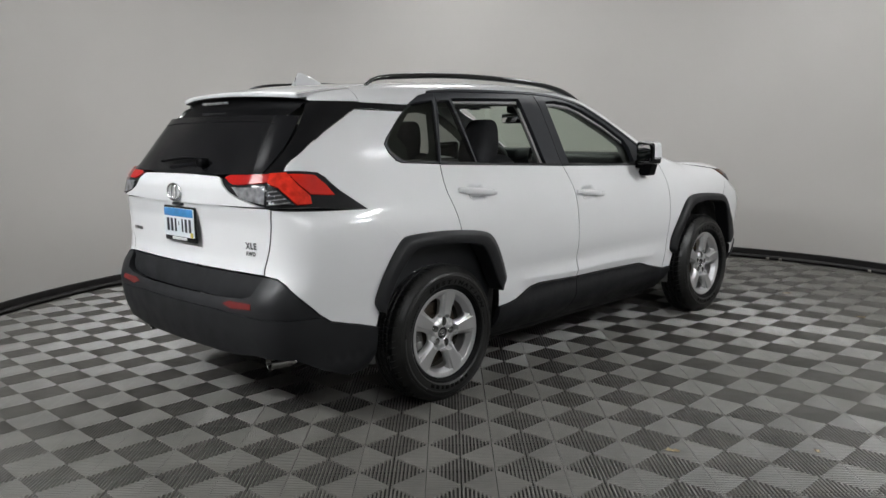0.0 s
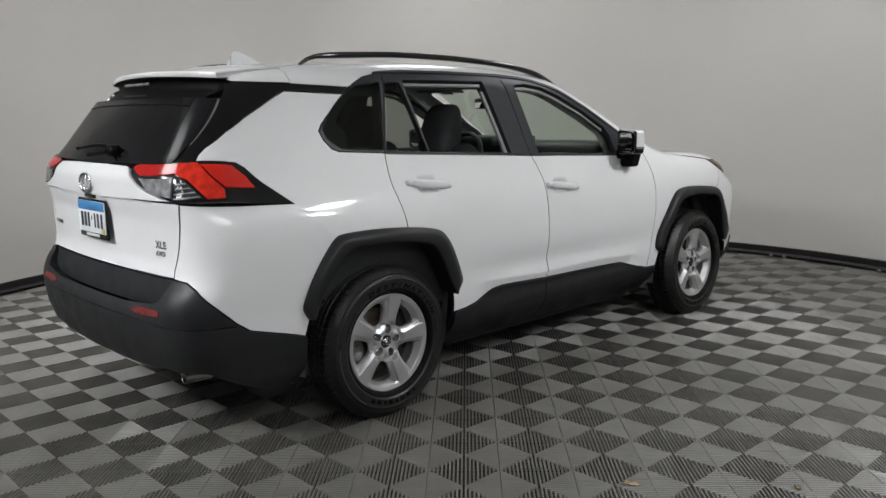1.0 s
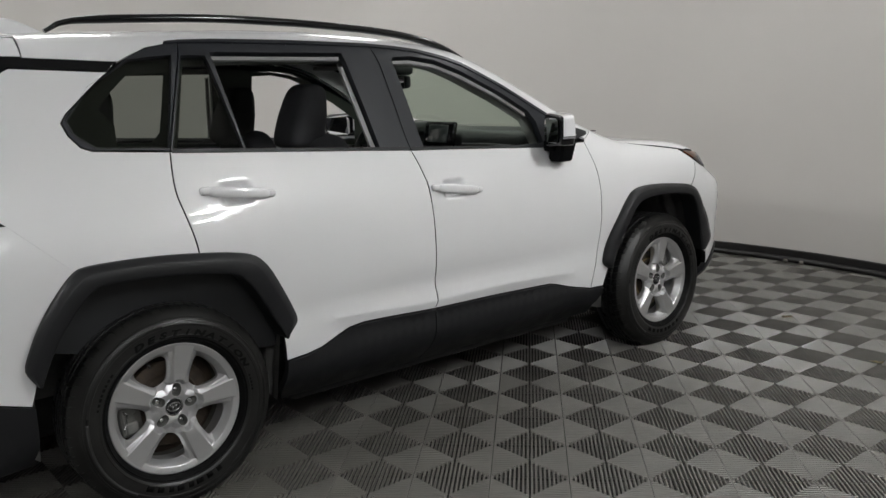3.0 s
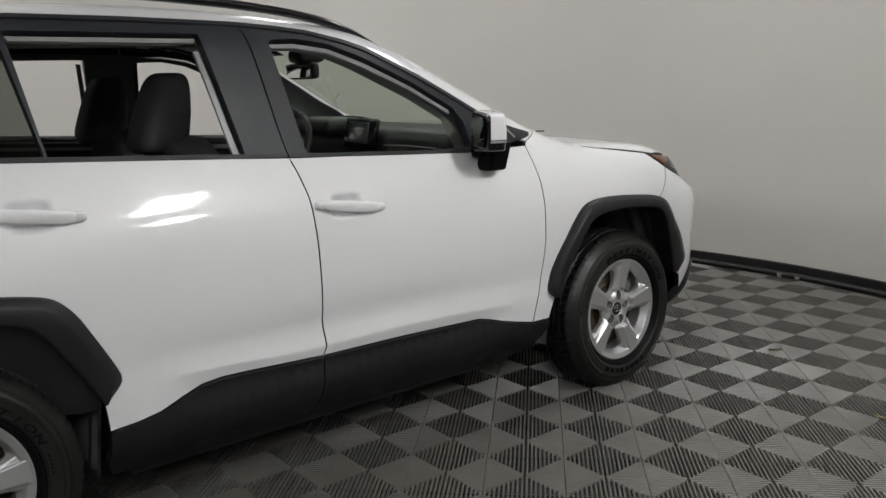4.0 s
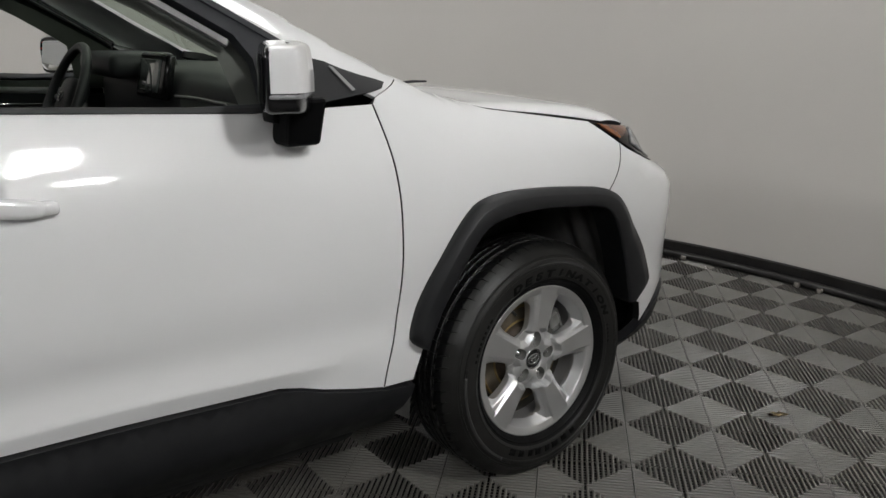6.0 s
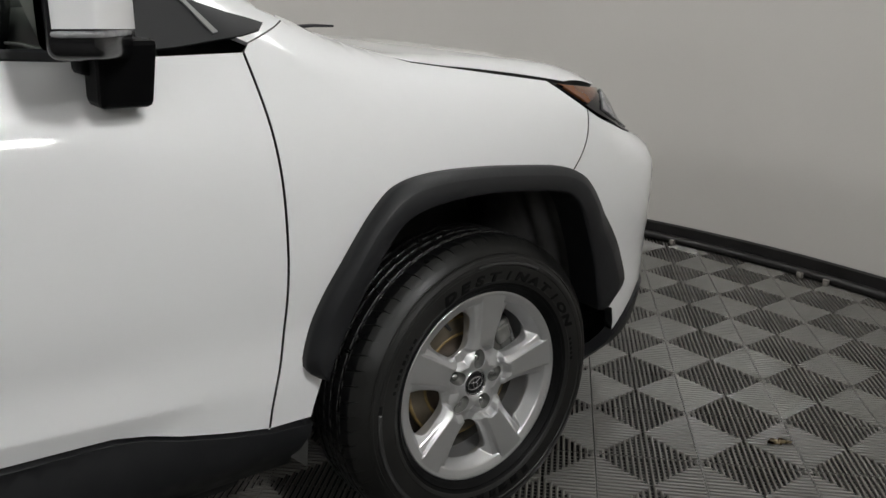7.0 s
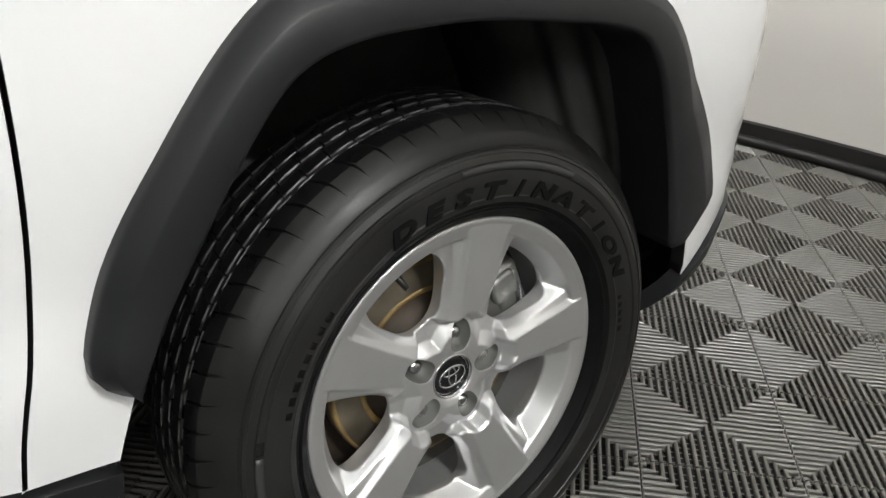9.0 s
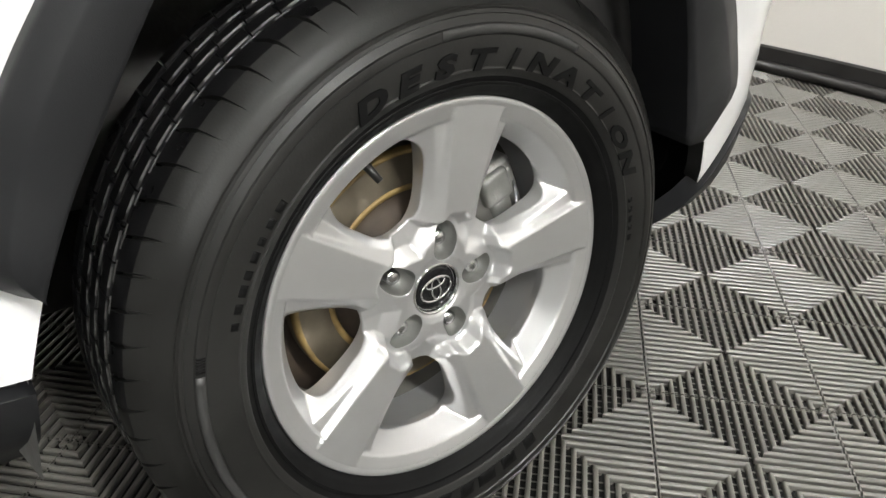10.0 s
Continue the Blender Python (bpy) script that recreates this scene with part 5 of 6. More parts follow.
        for radius, sides, x in levels:
            for i in range(12):
                a = 2 * math.pi * i / 12
                grow = 1.0 if sides == 12 else (1.0 if i % 2 else 1.06)
                v.append((x, c + radius * grow * math.cos(a), s + radius * grow * math.sin(a)))
        f = [(j * 12 + i, j * 12 + (i + 1) % 12, j * 12 + 12 + (i + 1) % 12, j * 12 + 12 + i) for j in range(len(levels) - 1) for i in range(12)]
        keep("lug_nut", v, f, CHROME_NUT, sharp=0.5)
    # valve
    v, f = sweep([(-0.026, 0.193 * math.cos(radians(108)), 0.193 * math.sin(radians(108))), (-0.012, 0.184 * math.cos(radians(108)), 0.184 * math.sin(radians(108))), (0.000, 0.172 * math.cos(radians(108)), 0.172 * math.sin(radians(108)))],
                 ring(0.0046, 10), scale=[1.5, 1.0, 0.85])
    keep("tyre_valve", v, f, RUBBER)
    # brake
    v, f = lathe([(0.112, -0.0605), (0.150, -0.0605), (0.153, -0.0625), (0.1545, -0.066), (0.1545, -0.086), (0.152, -0.088)], 96)
    keep("brake_disc", v, f, STEEL)
    v, f = lathe([(0.0, -0.046), (0.062, -0.046), (0.082, -0.049), (0.086, -0.058), (0.100, -0.066), (0.104, -0.064)], 48)
    keep("brake_hub", v, f, RUST)
    v, f = lathe([(0.104, -0.064), (0.1055, -0.0590), (0.1115, -0.0590), (0.1122, -0.0605)], 72)
    keep("rust_ring", v, f, OCHRE)
    v, f = lathe([(0.1490, -0.0603), (0.1510, -0.0596), (0.1545, -0.0632), (0.1552, -0.070)], 96)
    keep("rust_ring", v, f, OCHRE)
    v, f = lathe([(0.120, -0.104), (0.160, -0.100), (0.178, -0.102), (0.1945, -0.112)], 60)
    keep("backing_plate", v, f, RUST)

    # tyre, flattened a little where it stands
    def stand(points):
        return [(x, y, max(z, -0.3520)) for x, y, z in points]
    out = [(0.2560, 0.0262), (0.2580, 0.0282), (0.2620, 0.0296), (0.2645, 0.0312), (0.2665, 0.0304), (0.2780, 0.0318), (0.290, 0.0322), (0.2975, 0.0318), (0.2990, 0.0334), (0.3060, 0.0338), (0.3085, 0.0330),
           (0.3095, 0.0306), (0.3170, 0.0272), (0.3180, 0.0284), (0.3215, 0.0272), (0.3235, 0.0244), (0.3255, 0.0246), (0.3270, 0.0226), (0.336, 0.0160), (0.345, 0.0070), (0.351, -0.002), (0.3555, -0.012)]
    tread = []
    for x0, x1 in ((-0.014, -0.038), (-0.048, -0.070), (-0.078, -0.092), (-0.100, -0.122), (-0.132, -0.146)):
        tread += [(0.3490, x0 + 0.0012), (0.3535, x0), (0.3545, (x0 + x1) / 2), (0.3535, x1), (0.3490, x1 - 0.0012)]
    inner = [(0.351, -0.157), (0.330, -0.176), (0.290, -0.188), (0.250, -0.180), (0.226, -0.160)]
    v, f = lathe(out + tread[1:] + inner, 144)
    keep("tyre", stand(v), f, RUBBER, sharp=0.5)
    v, f = lathe([(0.2245, -0.012), (0.2300, 0.0040), (0.2345, 0.0115), (0.2385, 0.0165), (0.2450, 0.0205), (0.2462, 0.0226), (0.2490, 0.0230), (0.2500, 0.0222), (0.2560, 0.0262)], 144)
    keep("bead_band", v, f, LETTER, sharp=0.5)
    # shoulder blocks round the tread, parted by narrow slits
    v, f, tops = [], [], []
    for k in range(66):
        middle_a, half_a = 2 * math.pi * (k + 0.5) / 66, math.pi / 66
        base = len(v)
        for side in (-1, 0, 1):
            for r, x, slit in ((0.3420, 0.0108, 0.0), (0.3468, 0.0062, 0.02), (0.3520, 0.0000, 0.09), (0.3578, -0.0085, 0.13), (0.3606, -0.0170, 0.13), (0.3606, -0.037, 0.10), (0.350, -0.039, 0.10)):
                t = middle_a + side * half_a * (1 - slit) - 0.9 * (x - 0.0108)
                v.append((x, r * math.cos(t), r * math.sin(t)))
        f += [(base + 7 * i + j, base + 7 * i + j + 1, base + 7 * i + 8 + j, base + 7 * i + 7 + j) for i in (0, 1) for j in range(3)]
        f += [tuple(base + j for j in range(7)), tuple(base + 14 + j for j in range(7))[::-1]]
        tops += [(base + 7 * i + j, base + 7 * i + j + 1, base + 7 * i + 8 + j, base + 7 * i + 7 + j) for i in (0, 1) for j in range(3, 6)]
    keep("tread", stand(v), f, RUBBER, sharp=0.6)
    keep("tread", stand(v), tops, TREAD, sharp=0.6)
    v, f = [], []
    for x0, x1, shift in ((-0.047, -0.069, 0.3), (-0.076, -0.094, 0.0), (-0.101, -0.122, 0.6), (-0.130, -0.150, 0.2)):
        for k in range(66):
            a0, a1 = 2 * math.pi * (k + 0.03 + shift) / 66, 2 * math.pi * (k + 0.97 + shift) / 66
            base = len(v)
            for a in (a0, a1):
                for r, x in ((0.350, x0), (0.3595, x0), (0.3612, x0 - 0.0016), (0.3612, x1 + 0.0016), (0.3595, x1), (0.350, x1)):
                    t = a + 0.35 * (x - x0)
                    v.append((x, r * math.cos(t), r * math.sin(t)))
            f += [(base + j, base + j + 1, base + 7 + j, base + 6 + j) for j in range(5)]
            f += [tuple(base + j for j in range(6)), tuple(base + 6 + j for j in range(6))[::-1]]
    keep("tread", stand(v), f, TREAD, flat=True)
    # glints painted as pale dashes on the block edges along the grooves
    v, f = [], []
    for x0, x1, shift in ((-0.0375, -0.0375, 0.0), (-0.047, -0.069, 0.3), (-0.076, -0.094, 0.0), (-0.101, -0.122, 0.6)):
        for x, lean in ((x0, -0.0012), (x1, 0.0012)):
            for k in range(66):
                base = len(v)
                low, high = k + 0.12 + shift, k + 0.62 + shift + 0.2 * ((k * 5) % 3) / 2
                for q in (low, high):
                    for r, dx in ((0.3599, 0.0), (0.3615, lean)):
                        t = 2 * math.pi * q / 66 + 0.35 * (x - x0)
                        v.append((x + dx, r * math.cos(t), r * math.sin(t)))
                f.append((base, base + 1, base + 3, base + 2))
    keep("tread_edge", stand(v), f, GLINT, flat=True)

    # moulded word on the sidewall, letter by letter
    word, first, pitch = "DESTINATION", 114.5, 8.95
    for k, letter in enumerate(word):
        text = bpy.data.curves.new("letter", "FONT")
        text.body, text.size, text.extrude, text.offset, text.resolution_u = letter, 1.0, 0.03, 0.05, 3
        text.align_x = "CENTER"
        shape = bpy.data.objects.new("letter", text)
        flat_letter = bpy.data.meshes.new_from_object(shape)
        wide = 0.030 if letter == "I" else 0.047
        v = []
        for q in flat_letter.vertices:
            slant = 0.012 * (q.co.y - 0.35)
            a = radians(first - pitch * k) - (q.co.x * wide + slant) / 0.275
            r = 0.2655 + 0.0275 * q.co.y
            v.append((0.0326 + 0.03 * q.co.z, r * math.cos(a), r * math.sin(a)))
        keep("raised_letter", v, [tuple(p.vertices) for p in flat_letter.polygons], LETTER, flat=True)
        bpy.data.objects.remove(shape)
        bpy.data.curves.remove(text)
        bpy.data.meshes.remove(flat_letter)

    # marks too small to read, as plain bars
    def bars(start, width, gap, count, r0, r1, x):
        for k in range(count):
            v, f = [], []
            a0 = start - k * (width + gap)
            w = width * (0.75 + 0.35 * ((k * 7) % 5) / 4)
            for i in range(5):
                a = radians(a0 - w * i / 4)
                for r, lift in ((r0, -0.001), (r0 + 0.001, 0.0005), (r1 - 0.001, 0.0005), (r1, -0.001)):
                    v.append((x + lift, r * math.cos(a), r * math.sin(a)))
            f = [(i * 4 + j, i * 4 + j + 1, i * 4 + 5 + j, i * 4 + 4 + j) for i in range(4) for j in range(3)] + [(0, 1, 2, 3), (19, 18, 17, 16)]
            keep("raised_bar", v, f, LETTER)
    bars(166, 2.2, 1.3, 8, 0.2690, 0.2780, 0.0318)
    bars(14, 1.6, 1.2, 5, 0.2690, 0.2760, 0.0318)
    bars(-62, 5.2, 2.2, 8, 0.2670, 0.2870, 0.0318)
    # a raised band that runs part of the way round, its sheen painted as a paler colour, with a ribbed end
    for low, high in ((174.0, 236.0), (62.0, 97.0)):
        v, f = [], []
        steps = np.linspace(low, high, 40)
        for a in steps:
            for r, x in ((0.2990, 0.0330), (0.3000, 0.0352), (0.3075, 0.0354), (0.3085, 0.0328)):
                v.append((x, r * math.cos(radians(a)), r * math.sin(radians(a))))
        f = [(4 * i + j, 4 * i + j + 1, 4 * i + 5 + j, 4 * i + 4 + j) for i in range(39) for j in range(3)] + [(0, 1, 2, 3), (159, 158, 157, 156)]
        keep("sidewall_band", v, f, SHEEN_BAND)
    for k in range(6):
        v, f = [], []
        a = radians(173.2 - 0.55 * k)
        for t in (a, a - radians(0.28)):
            for r, x in ((0.2990, 0.0330), (0.3000, 0.0348), (0.3075, 0.0350), (0.3085, 0.0328)):
                v.append((x, r * math.cos(t), r * math.sin(t)))
        keep("sidewall_band", v, [(j, j + 1, 5 + j, 4 + j) for j in range(3)] + [(0, 1, 2, 3), (7, 6, 5, 4)], LETTER)
    return meshes


WHEEL = wheel_parts()


def caliper(parent, angle):
    """A sliding brake caliper: bridge, two rounded fingers, pad edge and spring clip."""
    bm = bmesh.new()
    box(bm, (-0.074, 0.150, 0), (0.060, 0.050, 0.130), 0.010, segments=3)
    box(bm, (-0.046, 0.140, 0.036), (0.018, 0.044, 0.044), 0.008, segments=3)
    box(bm, (-0.046, 0.140, -0.036), (0.018, 0.044, 0.044), 0.008, segments=3)
    box(bm, (-0.052, 0.162, 0), (0.022, 0.014, 0.100), 0.005, segments=3)
    spin = Matrix.Rotation(radians(angle), 3, "X")
    bmesh.ops.rotate(bm, verts=bm.verts, matrix=spin)
    body = part("caliper", bm, CAST, parent, "cast grey brake caliper", flat=False)
    bm = bmesh.new()
    box(bm, (-0.054, 0.128, 0), (0.010, 0.050, 0.112), 0.002)
    bmesh.ops.rotate(bm, verts=bm.verts, matrix=spin)
    part("brake_pad", bm, DUST_SHADE, body, "dark brake pad edge")
    v, f = sweep([spin @ Vector((-0.040, 0.166, 0.030)), spin @ Vector((-0.034, 0.158, 0.010)), spin @ Vector((-0.036, 0.150, -0.022)), spin @ Vector((-0.042, 0.162, -0.034))], ring(0.0022, 6))
    link_mesh("spring_clip", v, f, CHROME_NUT, body, "bright wire clip")
    return body


def wheel(x, y, z, phase, left, grip, toe=0.0, camber=0.0, rear=False):
    hub = link_data("wheel", WHEEL["rim"][1], car, "silver five-spoke alloy wheel with a black tyre")
    turn = pose(x, y, z, 0, -camber, (180 if left else 0) + toe) @ pose(0, 0, 0, phase, 0, 0)
    hub.matrix_basis = turn
    for name, meshes in WHEEL.items():
        for k, me in enumerate(meshes):
            if not (name == "rim" and k == 1):
                # rear discs made darker: shade behind the spokes set by colour
                if rear and name in ("brake_disc", "rust_ring"):
                    me = me.copy()
                    me.materials[0] = RUST
                ob = link_data(name, me, hub)
                if name in ("tyre", "tread", "tread_edge", "raised_bar", "raised_letter", "bead_band", "sidewall_band"):
                    ob.matrix_basis = pose(0.012, 0, 0, -phase, 0, 0)
    ob = caliper(hub, grip)
    ob.matrix_basis = pose(0, 0, 0, -phase, 0, 0)


wheel(0.901, 2.694, 0.3610, 9.0, False, 22, 1.1, 1.0)
wheel(0.889, 0.000, 0.3595, 6.0, False, 186, rear=True)
wheel(-0.889, 2.690, 0.3600, 30.0, True, 166)
wheel(-0.889, 0.000, 0.3595, 50.0, True, 354, rear=True)

# ---- the cabin, as far as the open windows show it


def cabin_seat(x, y, back_tilt, width, headrest=True):
    """A seat: cushion, backrest with side wings, headrest on two posts."""
    def wings(p):
        w = p.x / (width / 2)
        return (p.x * (1 - 0.18 * max(p.z, 0) / 0.34), p.y + 0.035 * w * w * (1 if p.y > 0 else 0.3), p.z)
    lean = Matrix.Rotation(radians(back_tilt), 3, "X")
    v, f = pillow((0, 0, 0), (width / 2, 0.075, 0.36), 0.35, 0.45, 14, wings)
    back = link_mesh("car_seat", [lean @ Vector(q) + Vector((x, y + 0.05, 0.88)) for q in v], f, CLOTH, car, "charcoal cloth seat")
    v, f = pillow((x, y + 0.32, 0.58), (width / 2, 0.28, 0.10), 0.4, 0.45, 12)
    link_mesh("cushion", v, f, CLOTH, back)
    if headrest:
        v, f = pillow((0, 0, -0.01), (0.122, 0.078, 0.138), 0.45, 0.6, 14, lambda p: (p.x * (1 - 0.22 * max(p.z, 0) / 0.125), p.y * (1.05 - 1.6 * p.z) + 0.24 * p.z, p.z))
        link_mesh("headrest", [Vector(q) + Vector((x, y - 0.058, 1.325)) for q in v], f, CLOTH, back, "charcoal headrest")
        for s in (-0.06, 0.06):
            v, f = sweep([(x + s, y - 0.05, 1.12), (x + s, y - 0.055, 1.24)], ring(0.007, 8))
            link_mesh("headrest_post", v, f, CHROME, back)
    return back


cabin_seat(0.36, 0.93, 14, 0.50)
cabin_seat(-0.36, 0.95, 14, 0.50)
for x in (0.36, -0.36):
    cabin_seat(x, 0.02, 18, 0.52)

for left, side in BOTH:
    # inner door cards and pillar covers, each with its window openings
    panel("door_card", [(-0.35, 0.60), (0.40, 0.45), (2.15, 0.45), (2.12, 1.118), (1.880, 1.112), (1.386, 1.140), (0.829, 1.170), (0.219, 1.205), (-0.35, 1.235)], TRIM, car,
          "dark inner door panel", -0.085, mirrored=left, lip=0.0, step=(0.08, 0.06))
    panel("pillar_cover", [(-0.45, 1.20), (0.219, 1.200), (0.829, 1.165), (1.386, 1.136), (2.060, 1.110), (2.060, 1.225), (1.740, 1.400), (1.440, 1.535), (1.044, 1.590), (0.234, 1.600), (-0.30, 1.545), (-0.60, 1.40)], PILLAR, car,
          "grey pillar and roof edge covers", -0.055, mirrored=left, lip=0.0, step=(0.08, 0.05),
          holes=([(-0.150, 1.420), (0.020, 1.530), (0.170, 1.535), (0.110, 1.255), (-0.120, 1.265)] if left else
                 [(-0.080, 1.400), (-0.033, 1.451), (0.038, 1.511), (0.165, 1.517), (0.101, 1.312), (0.066, 1.282), (-0.045, 1.280), (-0.040, 1.345)], [(0.250, 1.546), (0.905, 1.550), (0.960, 1.180), (0.150, 1.228)],
                 [(1.130, 1.536), (1.250, 1.543), (1.365, 1.520), (1.490, 1.462), (1.680, 1.365), (1.840, 1.268), (1.870, 1.150), (1.160, 1.165)]))
    s = -1 if left else 1
    (a, b), _ = wrap([1.36, 1.86], [1.085, 1.070], -0.080)
    v, f = sweep([tuple(Vector(a).lerp(Vector(b), t)) for t in np.linspace(0, 1, 8)], ring(0.008, 8))
    link_mesh("door_strip", [(s * q[0], q[1], q[2]) for q in v], f, CHROME, car, "thin bright strip on the door panel")
    v, f = pillow((s * (a[0] - 0.01), 1.56, 1.045), (0.014, 0.05, 0.014), 0.5, 0.5, 8)
    link_mesh("inner_handle", v, f, CHROME, car, "bright inner door handle")

lining = [(0.46, 1.56), (0.48, 0.9), (0.48, 0.2), (0.44, -0.45)]
panel("headlining", lining + [(-x, y) for x, y in reversed(lining)], LINING, car, "grey headlining", -0.055, onto=crown, lip=0.0, step=(0.1, 0.1))
for s in (1, -1):
    v, f = pillow((s * 0.33, 1.50, 1.545), (0.17, 0.075, 0.012), 0.4, 0.4, 10)
    link_mesh("sun_visor", v, f, LINING, car, "grey sun visor")

# dashboard, display, wheel, rear-view mirror
bm = bmesh.new()
box(bm, (0, 2.16, 1.045), (1.36, 0.46, 0.30), 0.07, segments=3)
dash = part("dashboard", bm, TRIM, car, "dark soft dashboard")
bm = bmesh.new()
box(bm, (-0.36, 1.95, 1.195), (0.40, 0.22, 0.08), 0.03, segments=3)
part("gauge_hood", bm, TRIM, dash, "dark hood over the gauges")
bm = bmesh.new()
box(bm, (0.42, 1.925, 1.104), (0.36, 0.030, 0.050), 0.006)
tray = part("dash_tray", bm, PILLAR, dash, "grey passenger shelf with a bright edge")
v, f = sweep([(0.22, 1.906, 1.126), (0.40, 1.904, 1.131), (0.585, 1.906, 1.128), (0.603, 1.908, 1.115), (0.606, 1.908, 1.084)], ring(0.0035, 8))
link_mesh("bright_edge", v, f, STRIP, tray, "bright trim edge")
turn = pose(0, 0, 0, -12, 0, 0)
bm = bmesh.new()
box(bm, (0.02, 1.920, 1.172), (0.250, 0.030, 0.135), 0.010, turn)
display = part("display", bm, GLOSS, dash, "upright dashboard display")
bm = bmesh.new()
box(bm, (0.02, 1.903, 1.175), (0.165, 0.008, 0.098), 0.003, turn)
# the grey base colour carries the hall's light on the glass
part("display_glass", bm, surface("display glass, hall light in its colour", (0.10, 0.11, 0.11), 0.08, coat=1.0), display, "grey glass")
bm = bmesh.new()
box(bm, (0, 1.72, 0.78), (0.24, 0.60, 0.26), 0.05)
part("centre_console", bm, TRIM, car, "dark centre console")
tilt = Matrix.Rotation(radians(-24), 3, "X")
v, f = sweep([tuple(tilt @ Vector((0.182 * math.cos(a), 0, 0.182 * math.sin(a))) + Vector((-0.36, 1.735, 1.085))) for a in np.linspace(0, 2 * math.pi, 48, endpoint=False)], ring(0.0155, 10), True)
steering = link_mesh("steering_wheel", v, f, TRIM, car, "black steering wheel")
v, f = pillow((0, 0, 0), (0.085, 0.035, 0.075), 0.5, 0.6, 10, turn=tilt)
link_mesh("steering_boss", [Vector(q) + Vector((-0.36, 1.760, 1.080)) for q in v], f, TRIM, steering)
for a in (0, 180, 270):
    d = tilt @ Vector((math.cos(radians(a)), 0, math.sin(radians(a))))
    v, f = sweep([tuple(Vector((-0.36, 1.755, 1.080)) + d * t) for t in (0.06, 0.12, 0.175)], ring(0.014, 8))
    link_mesh("spoke", v, f, TRIM, steering)
v, f = sweep([tuple(tilt @ Vector((0.022 * math.cos(a), -0.036, 0.015 * math.sin(a))) + Vector((-0.36, 1.760, 1.080))) for a in np.linspace(0, 2 * math.pi, 24, endpoint=False)], ring(0.003, 6), True)
link_mesh("boss_emblem", v, f, CHROME, steering)
v, f = pillow((0, 0, 0), (0.122, 0.020, 0.036), 0.4, 0.5, 12, turn=Matrix.Rotation(radians(0), 3, "Z"))
rear_view = link_mesh("rear_view_mirror", [Vector(q) + Vector((0.0, 1.645, 1.456)) for q in v], f, TRIM, car, "black rear-view mirror")
bm = bmesh.new()
box(bm, (0, 0, 0), (0.215, 0.004, 0.056), 0.002)
face = part("mirror_face", bm, MIRROR, rear_view)
face.matrix_basis = pose(0.0, 1.624, 1.456)
v, f = sweep([(0, 1.66, 1.48), (0, 1.70, 1.53)], ring(0.016, 8))
link_mesh("mirror_stalk", v, f, TRIM, rear_view)
v, f = pillow((0, 1.665, 1.520), (0.06, 0.07, 0.030), 0.5, 0.5, 10)
link_mesh("camera_pod", v, f, TRIM, rear_view)
for x, w in ((-0.44, 0.09), (-0.33, 0.08)):
    p, n = crown([x], [1.69], -0.010)
    bm = bmesh.new()
    box(bm, (0, 0, 0), (w, 0.045, 0.002))
    label = part("screen_sticker", bm, INK, car, "small dark sticker on the windscreen")
    label.matrix_basis = Matrix.Translation(p[0]) @ Vector(n[0]).to_track_quat("Z", "Y").to_matrix().to_4x4()

# ---- loose things on the floor


def dry_leaf(x, y, angle, length, seed):
    """A curled, lobed leaf."""
    rng = random.Random(seed)
    line = []
    for i in range(26):
        a = 2 * math.pi * i / 26
        r = length / 2 * (0.62 + 0.22 * math.cos(2 * a) + 0.16 * math.cos(5 * a + seed) + rng.uniform(-0.06, 0.06))
        line.append((r * math.cos(a), 0.92 * r * math.sin(a)))
    verts = [(0, 0, 0.006)] + [(u, v, 0.004 + 0.16 * (u * u + v * v) / length + rng.uniform(0, 0.003)) for u, v in line]
    bm = bmesh.new()
    vs = [bm.verts.new(v) for v in verts]
    for i in range(26):
        bm.faces.new((vs[0], vs[1 + i], vs[1 + (i + 1) % 26]))
    bmesh.ops.solidify(bm, geom=bm.faces[:], thickness=0.0012)
    leaf = part("dry_leaf", bm, LEAF, None, "small dry yellow-brown leaf on the floor")
    leaf.matrix_basis = pose(x, y, 0, 0, 0, angle)
    return tagged(leaf, category="leaf", group="dry leaves on the floor")


dry_leaf(2.108, 0.156, 20, 0.075, 1)
dry_leaf(1.126, 3.624, 60, 0.078, 2)
dry_leaf(1.856, 3.158, 10, 0.078, 3)
dry_leaf(2.570, 0.555, 130, 0.045, 4)

# ---- floor tiles: ribs at right angles to each edge, cut off along the diagonals, over a lower grid
SIDE, RIBS, SLANT = 0.28656, 18, 44.966


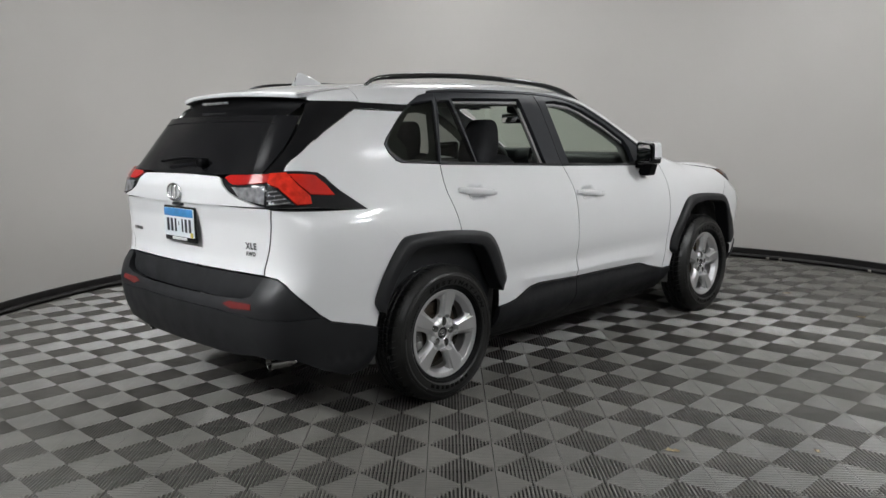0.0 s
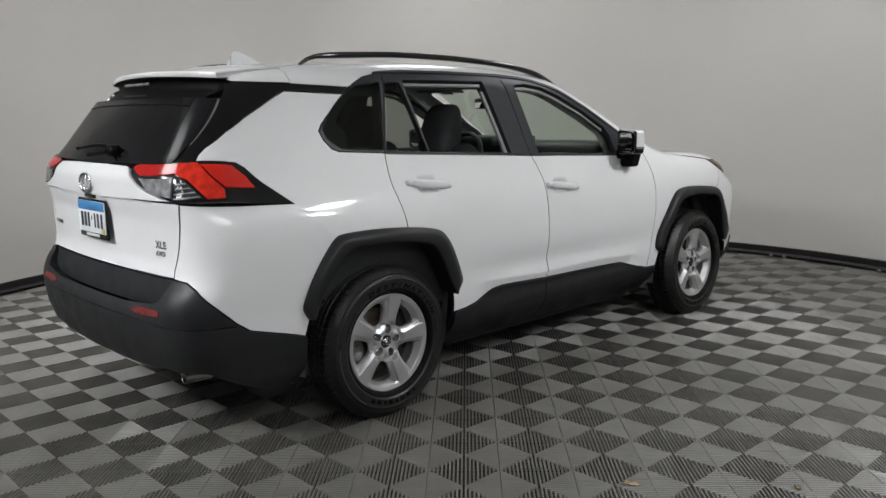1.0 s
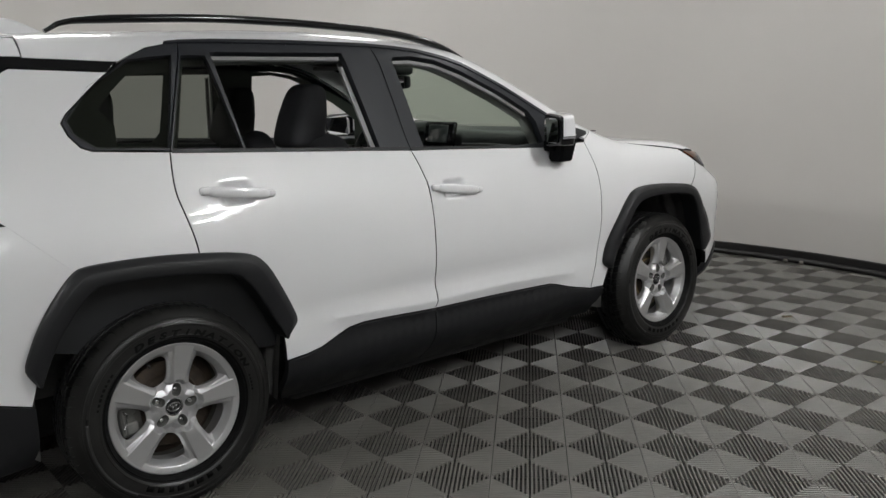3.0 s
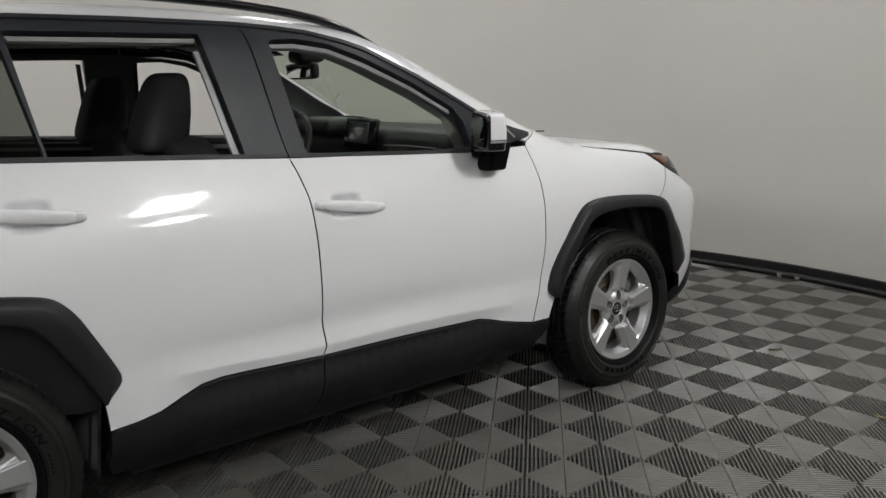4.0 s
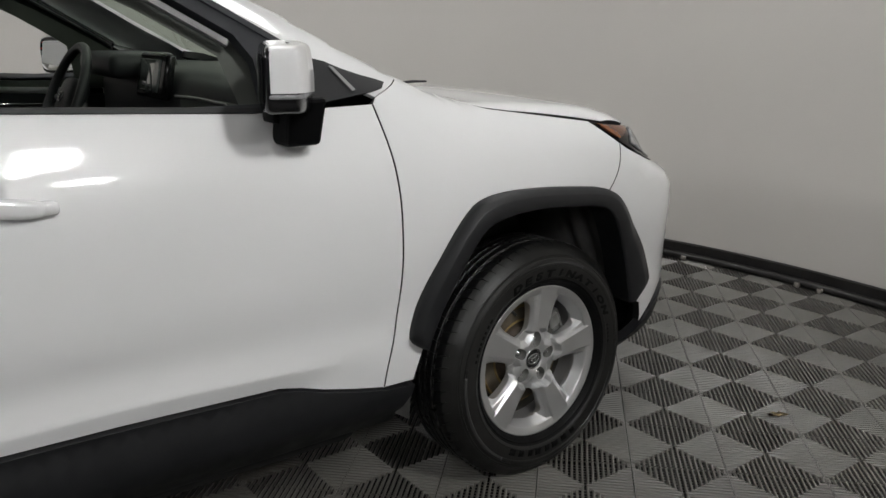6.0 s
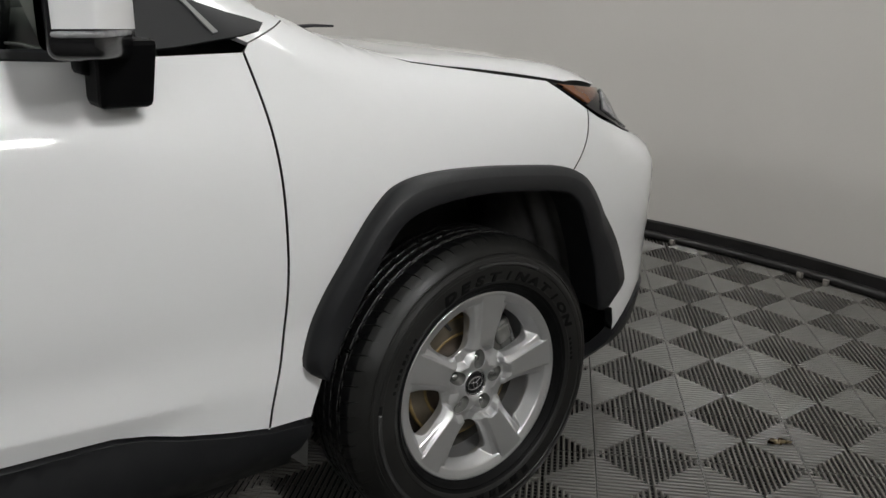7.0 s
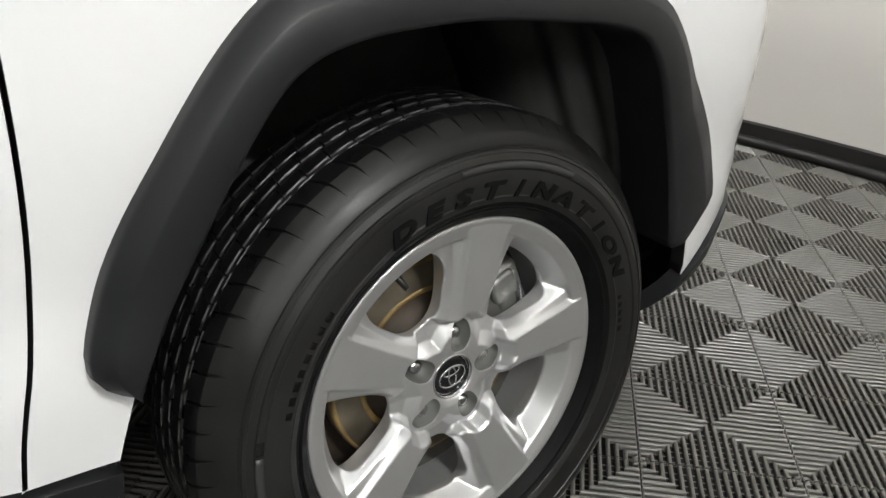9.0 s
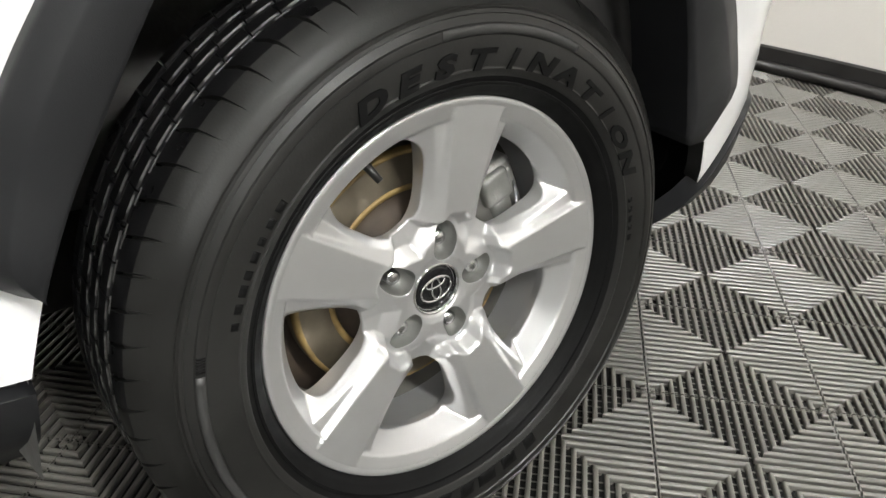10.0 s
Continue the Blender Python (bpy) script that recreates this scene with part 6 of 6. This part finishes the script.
def tile_mesh(fine):
    verts, faces = [], []
    pitch = SIDE / RIBS
    half, top, foot = pitch * 0.240, 0.0, -0.0105
    for edge in range(4):
        c, s = (1, 0, -1, 0)[edge], (0, 1, 0, -1)[edge]

        def put(u, v, z):
            # u along the edge, v in from it
            x, y = u - SIDE / 2, v - SIDE / 2
            verts.append((x * c - y * s, x * s + y * c, z))
        for k in range(RIBS):
            u = (k + 0.5) * pitch
            end = min(u, SIDE - u)
            base = len(verts)
            arc = 8 if fine else 4
            rows = ((-half * 0.9, foot), *[(-half * math.cos(math.pi * q / arc), top - 0.0036 + 0.0036 * math.sin(math.pi * q / arc)) for q in range(arc + 1)], (half * 0.9, foot))
            for v in (0.0018, end):
                for du, z in rows:
                    lean = du if u < SIDE / 2 else -du
                    put(u + du, v if v < 0.002 else max(0.002, end + lean + 0.0006), z)
            n = len(rows)
            faces += [(base + j, base + j + 1, base + n + j + 1, base + n + j) for j in range(n - 1)]
            if fine:
                faces.append(tuple(base + j for j in range(n))[::-1])
        # low cross bars between the ribs
        for k in range(1, RIBS // 2 if fine else 1):
            v = k * pitch
            base = len(verts)
            for u, w in ((v, -0.0018), (SIDE - v, -0.0018), (SIDE - v, 0.0018), (v, 0.0018)):
                put(u, v + w, -0.0092)
            faces.append((base, base + 1, base + 2, base + 3))
        # thin rim along the edge
        base = len(verts)
        for u, v, z in ((0.0014, 0.0014, -0.0030), (SIDE - 0.0014, 0.0014, -0.0030), (SIDE - 0.0034, 0.0034, -0.0030), (0.0034, 0.0034, -0.0030)):
            put(u, v, z)
        faces.append((base, base + 1, base + 2, base + 3))
    return verts, faces


fine_verts, fine_faces = tile_mesh(True)
fine = bpy.data.meshes.new("tile")
fine.from_pydata(fine_verts, [], fine_faces)
fine.polygons.foreach_set("use_smooth", [False] * len(fine.polygons))
fine.materials.append(TILE)
coarse_verts, coarse_faces = tile_mesh(False)
C45, S45 = math.cos(radians(SLANT)), math.sin(radians(SLANT))
spots = []
for i in range(-26, 30):
    for j in range(-30, 30):
        u, v = (i + 0.5 - 0.12368) * SIDE, (j + 0.5 - 0.31423) * SIDE
        x, y = u * C45 - v * S45, u * S45 + v * C45
        e = ((x - OVAL[0]) / (OVAL[2] + 0.12)) ** 2 + ((y - OVAL[1]) / (OVAL[3] + 0.12)) ** 2
        hall = x > -2.6 and -4.2 < y < 2.7 and x < 5.6 and x - y > -1.0
        if e < 1 or hall:
            under = abs(x) < 0.75 and -0.75 < y < 3.4
            spots.append((x, y, math.hypot(x - 1.75, (y - 2.3) * 0.8) + (3 if under else 0)))
spots.sort(key=lambda q: q[2])
for x, y, _ in spots[:300]:
    ob = new("tile", fine)
    ob.parent = floor
    ob.matrix_basis = pose(x, y, 0, 0, 0, SLANT)
turn45 = np.array([[C45, -S45, 0], [S45, C45, 0], [0, 0, 1]])
base = np.array(coarse_verts) @ turn45.T
all_verts, all_faces = [], []
for x, y, _ in spots[300:]:
    start = len(all_verts) * len(base)
    all_verts.append(base + (x, y, 0))
    all_faces += [tuple(k + start for k in f) for f in coarse_faces]
rest = bpy.data.meshes.new("far_tiles")
rest.from_pydata(np.concatenate(all_verts).tolist(), [], all_faces)
rest.polygons.foreach_set("use_smooth", [False] * len(rest.polygons))
rest.materials.append(TILE_FAR)
far_tiles = tagged(link_data("far_tiles", rest, floor, "grey ribbed floor tiles farther off"), kind="stuff")
